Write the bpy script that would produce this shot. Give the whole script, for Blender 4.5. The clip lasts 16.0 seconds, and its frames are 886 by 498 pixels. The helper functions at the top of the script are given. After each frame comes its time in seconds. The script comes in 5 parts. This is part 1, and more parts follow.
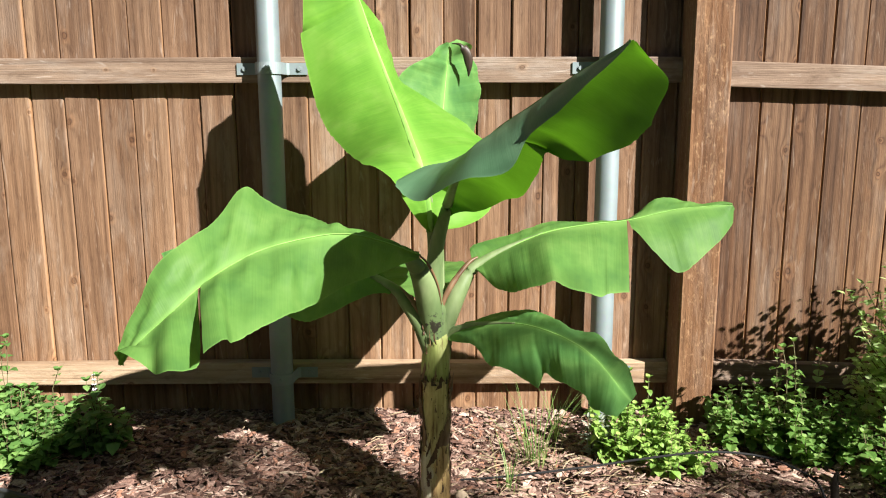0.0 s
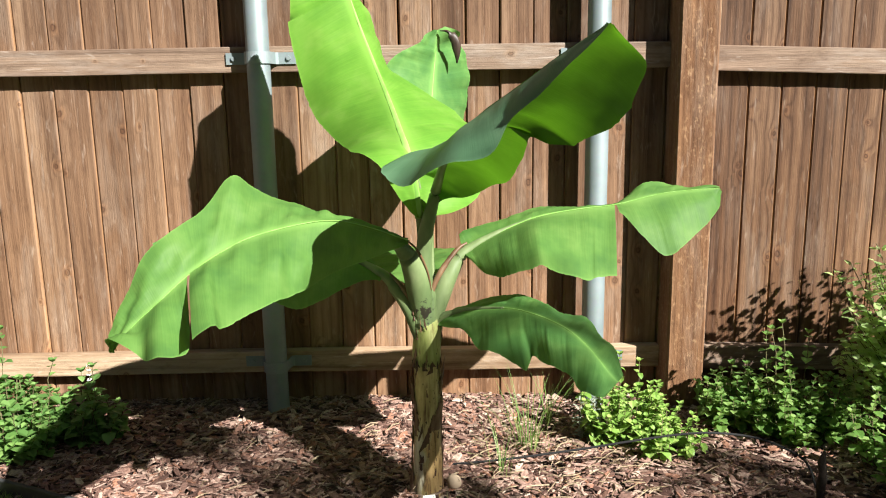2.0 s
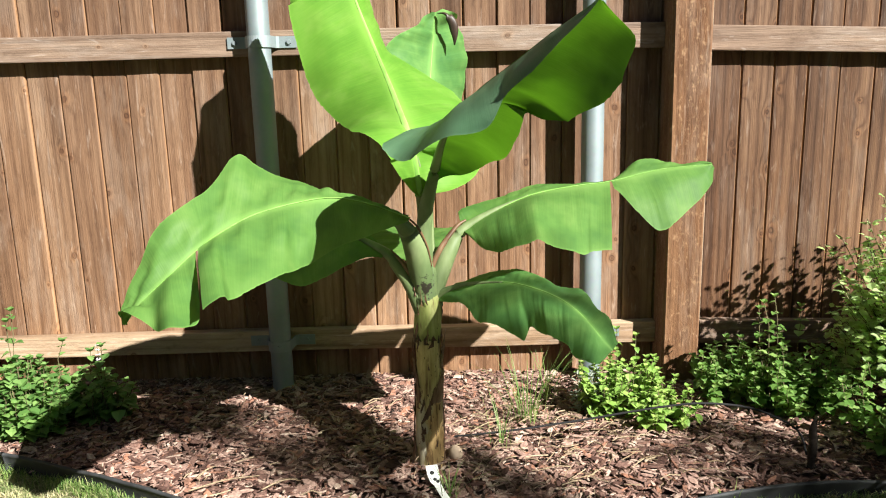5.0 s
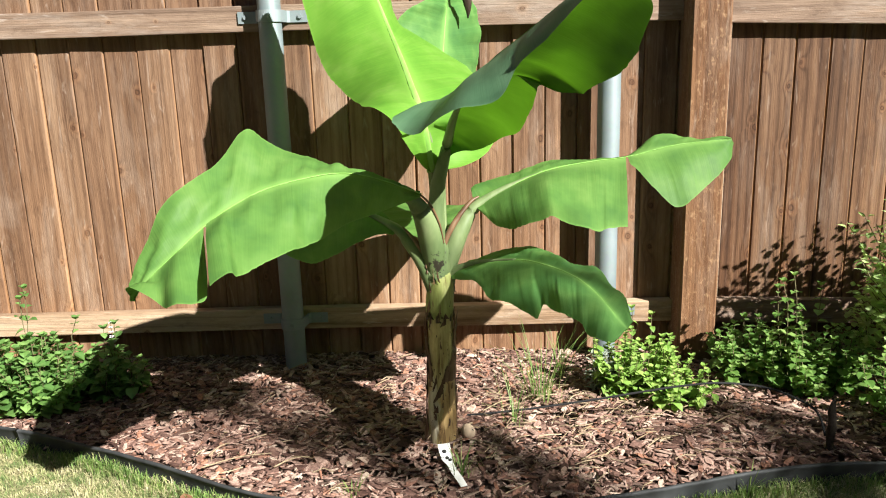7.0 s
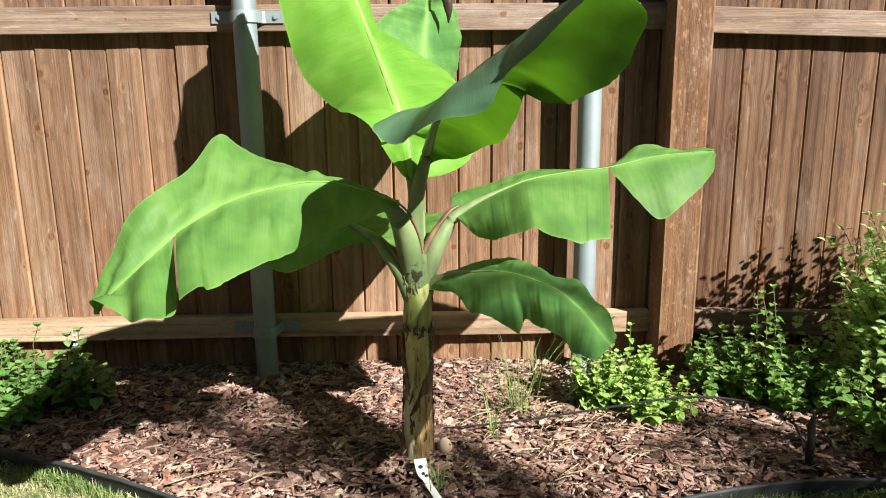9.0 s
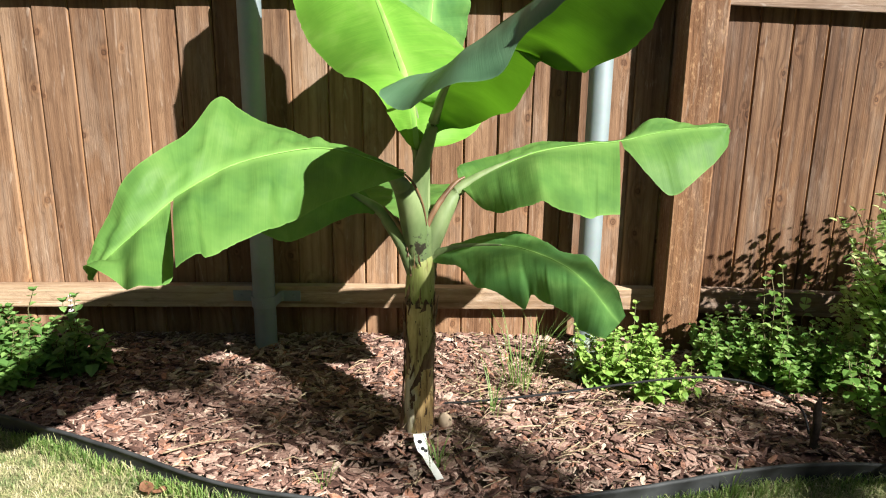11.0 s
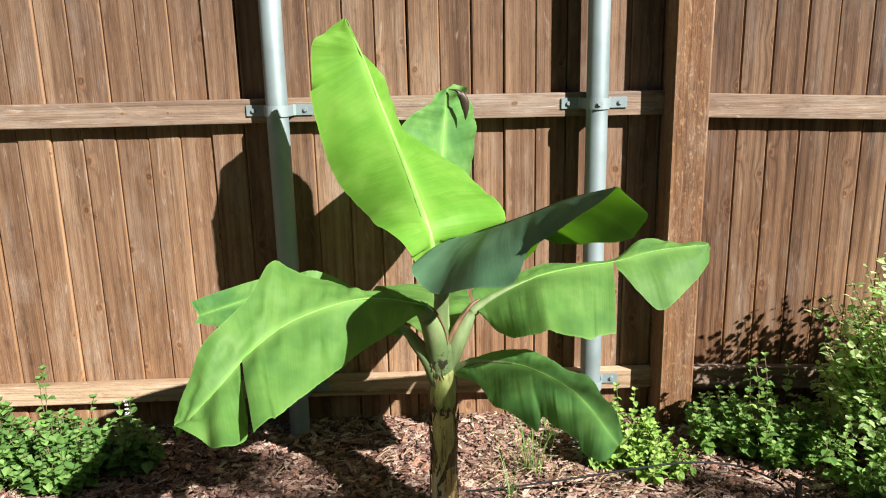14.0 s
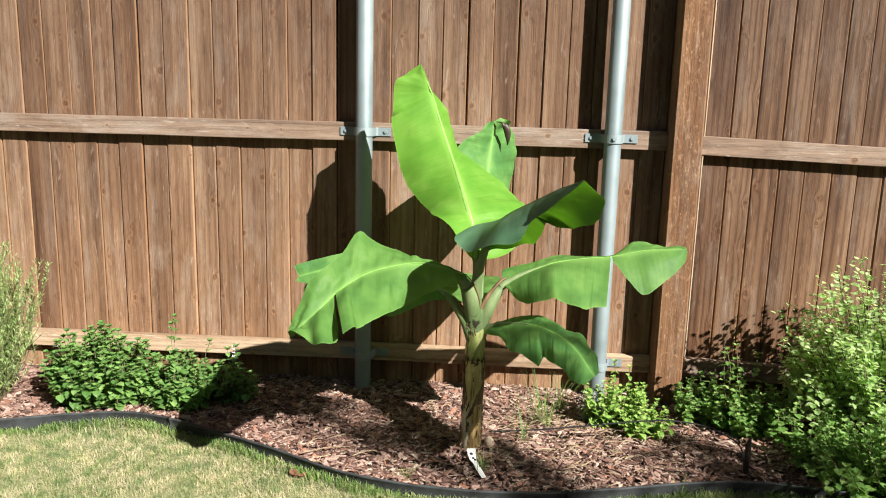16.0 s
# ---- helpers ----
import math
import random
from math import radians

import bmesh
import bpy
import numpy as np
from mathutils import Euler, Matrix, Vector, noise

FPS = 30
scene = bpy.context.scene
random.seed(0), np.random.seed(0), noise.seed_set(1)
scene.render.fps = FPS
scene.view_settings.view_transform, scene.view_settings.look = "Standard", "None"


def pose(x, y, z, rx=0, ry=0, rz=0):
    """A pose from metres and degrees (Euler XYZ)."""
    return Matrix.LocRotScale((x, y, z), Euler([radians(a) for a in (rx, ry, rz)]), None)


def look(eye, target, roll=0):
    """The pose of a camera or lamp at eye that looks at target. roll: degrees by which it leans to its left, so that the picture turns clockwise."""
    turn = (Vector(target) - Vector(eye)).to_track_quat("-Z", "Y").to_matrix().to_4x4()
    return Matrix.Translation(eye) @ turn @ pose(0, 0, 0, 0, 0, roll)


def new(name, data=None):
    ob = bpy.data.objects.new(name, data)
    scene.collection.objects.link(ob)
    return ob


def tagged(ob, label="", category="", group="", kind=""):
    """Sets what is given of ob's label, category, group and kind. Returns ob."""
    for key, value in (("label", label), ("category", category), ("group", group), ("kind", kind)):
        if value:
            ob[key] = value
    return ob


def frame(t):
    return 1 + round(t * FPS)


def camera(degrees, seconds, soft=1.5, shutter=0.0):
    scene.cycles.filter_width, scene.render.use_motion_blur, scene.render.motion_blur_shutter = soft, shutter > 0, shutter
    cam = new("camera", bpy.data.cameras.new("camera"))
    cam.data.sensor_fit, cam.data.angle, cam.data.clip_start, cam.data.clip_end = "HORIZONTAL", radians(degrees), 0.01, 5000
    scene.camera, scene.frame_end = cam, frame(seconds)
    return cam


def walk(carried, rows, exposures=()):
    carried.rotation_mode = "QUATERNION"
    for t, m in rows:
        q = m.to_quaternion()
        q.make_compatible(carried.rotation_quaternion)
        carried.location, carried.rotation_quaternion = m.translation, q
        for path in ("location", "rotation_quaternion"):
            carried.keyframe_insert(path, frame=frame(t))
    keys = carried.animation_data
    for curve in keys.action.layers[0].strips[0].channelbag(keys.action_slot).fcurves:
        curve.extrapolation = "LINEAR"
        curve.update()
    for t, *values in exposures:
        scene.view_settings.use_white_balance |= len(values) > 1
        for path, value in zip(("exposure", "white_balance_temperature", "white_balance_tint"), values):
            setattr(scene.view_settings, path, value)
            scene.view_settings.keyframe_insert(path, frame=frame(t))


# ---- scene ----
cam = camera(59.6, 16.0, 1.1)
PATH = [
    (0, (0.164, 0.132, 0.98), (0.165, 2.099, 0.618), -0.2),
    (0.5, (0.161, 0.137, 0.997), (0.153, 2.111, 0.676), -0.9),
    (1, (0.164, 0.145, 0.994), (0.16, 2.12, 0.68), -1.0),
    (1.5, (0.178, 0.136, 0.978), (0.175, 2.108, 0.645), -1.0),
    (2, (0.183, 0.118, 0.974), (0.19, 2.08, 0.586), -0.9),
    (2.5, (0.181, 0.071, 0.965), (0.178, 2.022, 0.522), -0.8),
    (3, (0.195, 0.052, 0.942), (0.167, 1.986, 0.432), -1.7),
    (3.5, (0.199, 0.069, 0.937), (0.192, 1.988, 0.374), -2.0),
    (4, (0.198, 0.072, 0.943), (0.205, 1.995, 0.394), -2.0),
    (4.5, (0.19, 0.072, 0.955), (0.203, 2.018, 0.492), -1.8),
    (4.7, (0.186, 0.066, 0.959), (0.197, 2.022, 0.539), -1.6),
    (6.8, (0.178, 0.088, 0.95), (0.159, 2.039, 0.509), -1.6),
    (7, (0.191, 0.091, 0.947), (0.155, 2.035, 0.477), -1.7),
    (7.5, (0.182, 0.117, 0.942), (0.173, 2.049, 0.424), -1.4),
    (8, (0.175, 0.13, 0.944), (0.212, 2.071, 0.462), -1.5),
    (8.5, (0.178, 0.136, 0.945), (0.234, 2.082, 0.488), -1.5),
    (9, (0.176, 0.139, 0.955), (0.212, 2.084, 0.489), -0.6),
    (11.3, (0.166, 0.197, 0.936), (0.203, 2.124, 0.401), 0.7),
    (11.5, (0.182, 0.206, 0.918), (0.209, 2.134, 0.388), 0.2),
    (12, (0.16, 0.206, 0.942), (0.154, 2.127, 0.385), -0.1),
    (12.5, (0.169, 0.192, 0.955), (0.163, 2.129, 0.455), -0.6),
    (13, (0.136, 0.238, 0.909), (0.178, 2.189, 0.472), -1.4),
    (13.5, (0.111, 0.252, 1.0), (0.168, 2.204, 0.567), -1.6),
    (14, (0.124, 0.002, 1.245), (0.156, 1.943, 0.762), -1.3),
    (14.5, (0.13, -0.339, 1.285), (0.139, 1.598, 0.786), 0.3),
    (15, (0.175, -0.555, 1.244), (0.124, 1.375, 0.722), 1.4),
    (15.5, (0.208, -0.687, 1.222), (0.085, 1.244, 0.713), 1.5),
    (16, (0.184, -0.693, 1.236), (0.064, 1.266, 0.852), 1.5),
]
walk(cam, [(t, look(eye, target, roll)) for t, eye, target, roll in PATH],
     exposures=[(0, 1.72), (13.2, 1.73), (14.6, 1.58), (16, 1.58)])

# ---- light ----
SUN = Vector((1.0, -1.0, 1.03)).normalized()  # towards the sun
world = bpy.data.worlds.new("sky")
scene.world = world
world.use_nodes = True
wt = world.node_tree
sky = wt.nodes.new("ShaderNodeTexSky")
sky.sky_type = "NISHITA"
sky.sun_disc = False
sky.sun_elevation = math.asin(SUN.z)
sky.sun_rotation = math.atan2(SUN.x, SUN.y)
wt.links.new(sky.outputs[0], wt.nodes["Background"].inputs[0])
wt.nodes["Background"].inputs[1].default_value = 0.016
sun = new("sun", bpy.data.lights.new("sun", "SUN"))
sun.data.energy, sun.data.angle, sun.data.color = 5.5, radians(0.55), (1.0, 0.975, 0.9)
sun.matrix_world = look(SUN * 20, (0, 0, 0))
scene.view_settings.exposure = 1.7


# ---- materials ----
def material(name, rough=0.6, spec=0.4):
    m = bpy.data.materials.new(name)
    m.use_nodes = True
    b = m.node_tree.nodes["Principled BSDF"]
    b.inputs["Roughness"].default_value = rough
    b.inputs["Specular IOR Level"].default_value = spec
    return m, m.node_tree.nodes, m.node_tree.links, b


def node(nodes, kind, **values):
    n = nodes.new(kind)
    for key, value in values.items():
        n.inputs[key].default_value = value
    return n


def ramp(nodes, links, fac, stops):
    r = nodes.new("ShaderNodeValToRGB")
    e = r.color_ramp.elements
    while len(e) < len(stops):
        e.new(0.5)
    for el, (p, c) in zip(e, stops):
        el.position, el.color = p, (*c, 1)
    links.new(fac, r.inputs[0])
    return r.outputs[0]


def mix(nodes, links, a, b, fac, blend="MIX"):
    n = nodes.new("ShaderNodeMix")
    n.data_type, n.blend_type = "RGBA", blend
    for slot, v in ((0, fac), (6, a), (7, b)):
        if isinstance(v, (float, int)):
            n.inputs[slot].default_value = v
        elif isinstance(v, tuple):
            n.inputs[slot].default_value = (*v, 1)
        else:
            links.new(v, n.inputs[slot])
    return n.outputs[2]


def bump(nodes, links, b, height, strength, distance):
    n = node(nodes, "ShaderNodeBump", Strength=strength, Distance=distance)
    links.new(height, n.inputs["Height"])
    links.new(n.outputs[0], b.inputs["Normal"])


def math_node(nodes, links, op, a, b=0.0):
    n = nodes.new("ShaderNodeMath")
    n.operation = op
    for i, v in enumerate((a, b)):
        if isinstance(v, (float, int)):
            n.inputs[i].default_value = v
        else:
            links.new(v, n.inputs[i])
    return n.outputs[0]


def wood(name, dark, mid, pale, along="z", rough=0.75, knots=True, lit_tint=False, grain=0.5):
    """Weathered softwood: flowing rings, fibres, bleached patches, stains and knots, differing from board to board."""
    m, nodes, links, b = material(name, rough, 0.22)
    co = nodes.new("ShaderNodeTexCoord").outputs["Object"]
    info = nodes.new("ShaderNodeObjectInfo")
    shift = nodes.new("ShaderNodeVectorMath")
    shift.operation = "MULTIPLY_ADD"
    links.new(info.outputs["Random"], shift.inputs[0])
    shift.inputs[1].default_value = (31, 17, 53)
    links.new(co, shift.inputs[2])

    def stretched(k, long):
        mp = nodes.new("ShaderNodeMapping")
        mp.inputs["Scale"].default_value = (k, k, long) if along == "z" else (long, k, k)
        links.new(shift.outputs[0], mp.inputs[0])
        return mp.outputs[0]

    def stretched_noise(k, long, detail, roughness=0.5, distortion=0.0):
        n = node(nodes, "ShaderNodeTexNoise", Scale=1.0, Detail=detail, Roughness=roughness, Distortion=distortion)
        links.new(stretched(k, long), n.inputs["Vector"])
        return n.outputs[0]

    broad = stretched_noise(14, 0.8, 3.0, 0.55, 0.5)
    fine = stretched_noise(240, 6, 4.0, 0.6, 0.3)
    bleach = stretched_noise(13, 3.0, 5.0, 0.68, 0.4)
    stain = stretched_noise(30, 11, 6.0, 0.72)
    crack = stretched_noise(80, 1.6, 3.0, 0.6, 0.3)
    col = ramp(nodes, links, broad, [(0.28, dark), (0.5, mid), (0.74, pale)])
    rings_at = stretched(11, 0.75)
    if knots:
        # knots: one here and there along the board, the rings flowing round them
        cut = nodes.new("ShaderNodeSeparateXYZ")
        links.new(stretched(10.5, 8.0), cut.inputs[0])
        flat = nodes.new("ShaderNodeCombineXYZ")
        links.new(cut.outputs[0], flat.inputs[0])
        links.new(cut.outputs[2], flat.inputs[1])
        warp = node(nodes, "ShaderNodeTexNoise", Scale=2.6, Detail=2.0)
        links.new(flat.outputs[0], warp.inputs["Vector"])
        bent = nodes.new("ShaderNodeVectorMath")
        bent.operation = "MULTIPLY_ADD"
        links.new(warp.outputs["Color"], bent.inputs[0])
        bent.inputs[1].default_value = (0.12, 0.12, 0.12)
        links.new(flat.outputs[0], bent.inputs[2])
        v = node(nodes, "ShaderNodeTexVoronoi", Scale=1.0, Randomness=1.0)
        v.voronoi_dimensions = "2D"
        links.new(bent.outputs[0], v.inputs["Vector"])
        some = nodes.new("ShaderNodeSeparateColor")
        links.new(v.outputs["Color"], some.inputs[0])
        chance = math_node(nodes, links, "GREATER_THAN", some.outputs[0], 0.77)
        sized = math_node(nodes, links, "DIVIDE", v.outputs["Distance"], math_node(nodes, links, "ADD", math_node(nodes, links, "MULTIPLY", some.outputs[1], 0.6), 0.25))
        pull = math_node(nodes, links, "MULTIPLY", chance, math_node(nodes, links, "POWER", 2.718, math_node(nodes, links, "MULTIPLY", sized, -4.5)))
        push = nodes.new("ShaderNodeVectorMath")
        push.operation = "MULTIPLY_ADD"
        links.new(pull, push.inputs[0])
        push.inputs[1].default_value = (0.75, 0.0, 0.0)
        links.new(rings_at, push.inputs[2])
        rings_at = push.outputs[0]
    wave = node(nodes, "ShaderNodeTexWave", Scale=1.0, Distortion=7.0, Detail=3.0)
    wave.inputs["Detail Scale"].default_value = 0.55
    wave.inputs["Detail Roughness"].default_value = 0.6
    wave.bands_direction = "X" if along == "z" else "Z"
    links.new(rings_at, wave.inputs["Vector"])
    col = mix(nodes, links, col, ramp(nodes, links, wave.outputs["Color"], [(0.0, (0.6, 0.54, 0.5)), (0.22, (0.92, 0.9, 0.88)), (0.6, (1.04, 1.04, 1.04)), (1.0, (1.13, 1.12, 1.1))]), grain, "MULTIPLY")
    col = mix(nodes, links, col, ramp(nodes, links, fine, [(0.3, (0.62, 0.59, 0.57)), (0.5, (0.98, 0.98, 0.97)), (0.68, (1.18, 1.18, 1.17))]), 0.4, "MULTIPLY")
    grey = tuple(0.5 * sum(pale) / 3 * 1.25 + 0.5 * c * 1.2 for c in pale)
    col = mix(nodes, links, col, grey, ramp(nodes, links, bleach, [(0.5, (0, 0, 0)), (0.62, (0.28, 0.28, 0.28)), (0.8, (0.75, 0.75, 0.75))]))
    wisp = stretched_noise(42, 6.5, 4.0, 0.6, 1.6)
    col = mix(nodes, links, col, tuple(1.25 * c for c in grey), ramp(nodes, links, wisp, [(0.6, (0, 0, 0)), (0.72, (0.55, 0.55, 0.55))]))
    col = mix(nodes, links, col, ramp(nodes, links, stain, [(0.3, (0.5, 0.45, 0.42)), (0.45, (0.93, 0.91, 0.9)), (0.6, (1.03, 1.03, 1.03)), (0.76, (1.4, 1.36, 1.32))]), 0.7, "MULTIPLY")
    col = mix(nodes, links, col, ramp(nodes, links, crack, [(0.24, (0.3, 0.26, 0.24)), (0.31, (0.85, 0.82, 0.8)), (0.4, (1, 1, 1))]), 0.6, "MULTIPLY")
    tone = ramp(nodes, links, info.outputs["Random"], [(0.0, (0.66, 0.57, 0.52)), (0.22, (0.95, 0.9, 0.87)), (0.45, (1.12, 1.1, 1.08)), (0.6, (0.82, 0.72, 0.66)), (0.78, (1.06, 1.0, 0.95)), (1.0, (0.86, 0.77, 0.7))])
    col = mix(nodes, links, col, tone, 1.0 if along == "z" else 0.15, "MULTIPLY")
    if knots:
        knot = ramp(nodes, links, sized, [(0.0, (0.62, 0.5, 0.4)), (0.06, (0.75, 0.62, 0.52)), (0.085, (0.3, 0.21, 0.16)), (0.11, (0.85, 0.76, 0.68)), (0.19, (1.2, 1.13, 1.05)), (0.32, (1, 1, 1))])
        col = mix(nodes, links, col, knot, math_node(nodes, links, "MULTIPLY", chance, 0.85), "MULTIPLY")
    else:
        # torn fibres of rough sawing, paler than the rest
        fleck = stretched_noise(70, 45, 4.0, 0.7)
        col = mix(nodes, links, col, tuple(min(1.0, 1.7 * c) for c in pale), ramp(nodes, links, fleck, [(0.55, (0, 0, 0)), (0.72, (0.35, 0.35, 0.35))]))
    sx = nodes.new("ShaderNodeSeparateXYZ")
    links.new(co, sx.inputs[0])
    if lit_tint:
        # bounced light put into the colour: lower ends lightened to tan, upper ones browner
        height_light = math_node(nodes, links, "ADD", math_node(nodes, links, "MULTIPLY", sx.outputs[2], 0.45), math_node(nodes, links, "MULTIPLY", bleach, 0.25))
        col = mix(nodes, links, col, ramp(nodes, links, height_light, [(0.15, (1.42, 1.36, 1.26)), (0.45, (1.1, 1.08, 1.05)), (0.75, (0.87, 0.86, 0.86)), (1.0, (0.78, 0.77, 0.77))]), 1.0, "MULTIPLY")
        # sunlit orange of the eased board edges, put into the colour
        rim = ramp(nodes, links, math_node(nodes, links, "MULTIPLY", math_node(nodes, links, "ABSOLUTE", sx.outputs[0]), 10.0), [(0.495, (0, 0, 0)), (0.515, (0.38, 0.38, 0.38))])
        col = mix(nodes, links, col, (0.36, 0.19, 0.085), rim)
    links.new(col, b.inputs["Base Color"])
    height = math_node(nodes, links, "ADD", fine, math_node(nodes, links, "MULTIPLY", stain, 1.0 if knots else 3.0))
    bump(nodes, links, b, height, 0.7, 0.003)
    return m


PICKET_WOOD = wood("cedar picket", (0.076, 0.044, 0.027), (0.134, 0.083, 0.053), (0.195, 0.133, 0.09), lit_tint=True)
DARK_PICKET_WOOD = wood("browner cedar picket", (0.036, 0.018, 0.01), (0.075, 0.041, 0.023), (0.142, 0.09, 0.058), lit_tint=True, grain=0.95)
RAIL_WOOD = wood("weathered rail timber", (0.1, 0.066, 0.048), (0.17, 0.118, 0.087), (0.24, 0.182, 0.14), along="x")
LOW_RAIL_WOOD = wood("tan rail timber", (0.2, 0.132, 0.082), (0.31, 0.222, 0.148), (0.38, 0.292, 0.205), along="x")
PALE_WOOD = wood("pale strip wood", (0.16, 0.12, 0.08), (0.24, 0.19, 0.135), (0.32, 0.265, 0.2))
POST_WOOD = wood("rough sawn post", (0.118, 0.062, 0.032), (0.186, 0.105, 0.056), (0.267, 0.174, 0.102), rough=0.85, knots=False)


def galvanised():
    m, nodes, links, b = material("galvanised steel", 0.5, 0.5)
    co = nodes.new("ShaderNodeTexCoord").outputs["Object"]
    v = node(nodes, "ShaderNodeTexVoronoi", Scale=90.0)
    links.new(co, v.inputs["Vector"])
    n = node(nodes, "ShaderNodeTexNoise", Scale=6.0, Detail=4.0)
    links.new(co, n.inputs["Vector"])
    col = ramp(nodes, links, n.outputs[0], [(0.3, (0.135, 0.17, 0.18)), (0.7, (0.2, 0.24, 0.255))])
    col = mix(nodes, links, col, v.outputs["Color"], 0.012)
    links.new(col, b.inputs["Base Color"])
    b.inputs["Metallic"].default_value = 0.35
    links.new(ramp(nodes, links, n.outputs[0], [(0.3, (0.5,) * 3), (0.7, (0.66,) * 3)]), b.inputs["Roughness"])
    return m


STEEL = galvanised()


def leaf_material(name, deep, mid, pale, under, translucent=0.42, veins=True, rough=0.55):
    """Broad leaf: side veins run across from the midrib; light comes through the blade."""
    m, nodes, links, b = material(name, rough, 0.16)
    at = nodes.new("ShaderNodeAttribute")
    at.attribute_name = "blade"
    sep = nodes.new("ShaderNodeSeparateXYZ")
    links.new(at.outputs["Vector"], sep.inputs[0])
    co = nodes.new("ShaderNodeTexCoord").outputs["Object"]
    big = node(nodes, "ShaderNodeTexNoise", Scale=11.0, Detail=4.0, Roughness=0.6)
    links.new(co, big.inputs["Vector"])
    col = ramp(nodes, links, big.outputs[0], [(0.3, deep), (0.5, mid), (0.72, pale)])
    if veins:
        st = nodes.new("ShaderNodeCombineXYZ")
        links.new(math_node(nodes, links, "MULTIPLY", sep.outputs[0], 300.0), st.inputs[0])
        links.new(math_node(nodes, links, "MULTIPLY", sep.outputs[1], 1.2), st.inputs[1])
        vn = node(nodes, "ShaderNodeTexNoise", Scale=1.0, Detail=2.0, Roughness=0.5)
        links.new(st.outputs[0], vn.inputs["Vector"])
        line = ramp(nodes, links, vn.outputs[0], [(0.35, (0.78, 0.82, 0.76)), (0.52, (1, 1, 1)), (0.68, (1.18, 1.12, 1.1))])
        col = mix(nodes, links, col, line, 0.42, "MULTIPLY")
        # yellow-green towards the rib and along the outer margin
        rib = ramp(nodes, links, sep.outputs[1], [(0.0, (1, 1, 1)), (0.045, (0.75, 0.75, 0.75)), (0.11, (0.18, 0.18, 0.18)), (0.2, (0, 0, 0)), (0.97, (0, 0, 0)), (1.0, (0.5, 0.5, 0.5))])
        col = mix(nodes, links, col, tuple(1.35 * c for c in pale), math_node(nodes, links, "MULTIPLY", rib, 0.8))
        bump(nodes, links, b, vn.outputs[0], 0.2, 0.002)
    links.new(col, b.inputs["Base Color"])
    tr = nodes.new("ShaderNodeBsdfTranslucent")
    links.new(mix(nodes, links, col, under, 0.6), tr.inputs[0])
    ms = node(nodes, "ShaderNodeMixShader", Fac=translucent)
    links.new(b.outputs[0], ms.inputs[1])
    links.new(tr.outputs[0], ms.inputs[2])
    links.new(ms.outputs[0], nodes["Material Output"].inputs[0])
    return m


BLADE = leaf_material("banana blade", (0.06, 0.148, 0.036), (0.088, 0.194, 0.044), (0.128, 0.24, 0.06), (0.158, 0.28, 0.03))
BLADE_YOUNG = leaf_material("young banana blade", (0.093, 0.242, 0.028), (0.118, 0.279, 0.034), (0.161, 0.316, 0.053), (0.186, 0.36, 0.022), 0.42)
BLADE_DARK = leaf_material("old banana blade", (0.05, 0.145, 0.042), (0.078, 0.195, 0.052), (0.14, 0.28, 0.075), (0.165, 0.33, 0.035), 0.4)
# arching leaf: light from behind and shade put into its two halves' colours
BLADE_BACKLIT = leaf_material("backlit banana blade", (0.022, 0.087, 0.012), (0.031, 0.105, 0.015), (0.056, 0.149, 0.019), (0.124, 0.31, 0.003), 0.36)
BLADE_SHADED = leaf_material("shaded waxy half of banana blade", (0.05, 0.115, 0.06), (0.066, 0.14, 0.075), (0.09, 0.17, 0.095), (0.06, 0.155, 0.03), 0.14, rough=0.45)


def stalk_material(name, a, b_, c, long=(30, 5), fork=False):
    m, nodes, links, b = material(name, 0.5, 0.4)
    co = nodes.new("ShaderNodeTexCoord").outputs["Object"]
    mp = nodes.new("ShaderNodeMapping")
    mp.inputs["Scale"].default_value = (long[0], long[0], long[1])
    links.new(co, mp.inputs[0])
    n = node(nodes, "ShaderNodeTexNoise", Scale=1.0, Detail=4.0)
    links.new(mp.outputs[0], n.inputs["Vector"])
    col = ramp(nodes, links, n.outputs[0], [(0.3, a), (0.5, b_), (0.7, c)])
    if fork:
        # black scabs where the youngest stalks part from the stem
        spot = node(nodes, "ShaderNodeTexNoise", Scale=70.0, Detail=4.0, Roughness=0.65)
        links.new(co, spot.inputs["Vector"])
        far = nodes.new("ShaderNodeVectorMath")
        far.operation = "DISTANCE"
        links.new(co, far.inputs[0])
        far.inputs[1].default_value = (0.148, 1.842, 0.487)
        near = math_node(nodes, links, "SUBTRACT", spot.outputs[0], math_node(nodes, links, "MULTIPLY", far.outputs["Value"], 7.5))
        col = mix(nodes, links, col, (0.012, 0.008, 0.006), ramp(nodes, links, near, [(0.36, (0, 0, 0)), (0.4, (0.95, 0.95, 0.95))]))
    links.new(col, b.inputs["Base Color"])
    bump(nodes, links, b, n.outputs[0], 0.3, 0.003)
    return m


RIB = stalk_material("pale midrib", (0.15, 0.33, 0.055), (0.18, 0.37, 0.07), (0.22, 0.4, 0.095))
PETIOLE = stalk_material("leaf stalk", (0.07, 0.105, 0.04), (0.11, 0.15, 0.062), (0.16, 0.2, 0.095), long=(24, 7), fork=True)


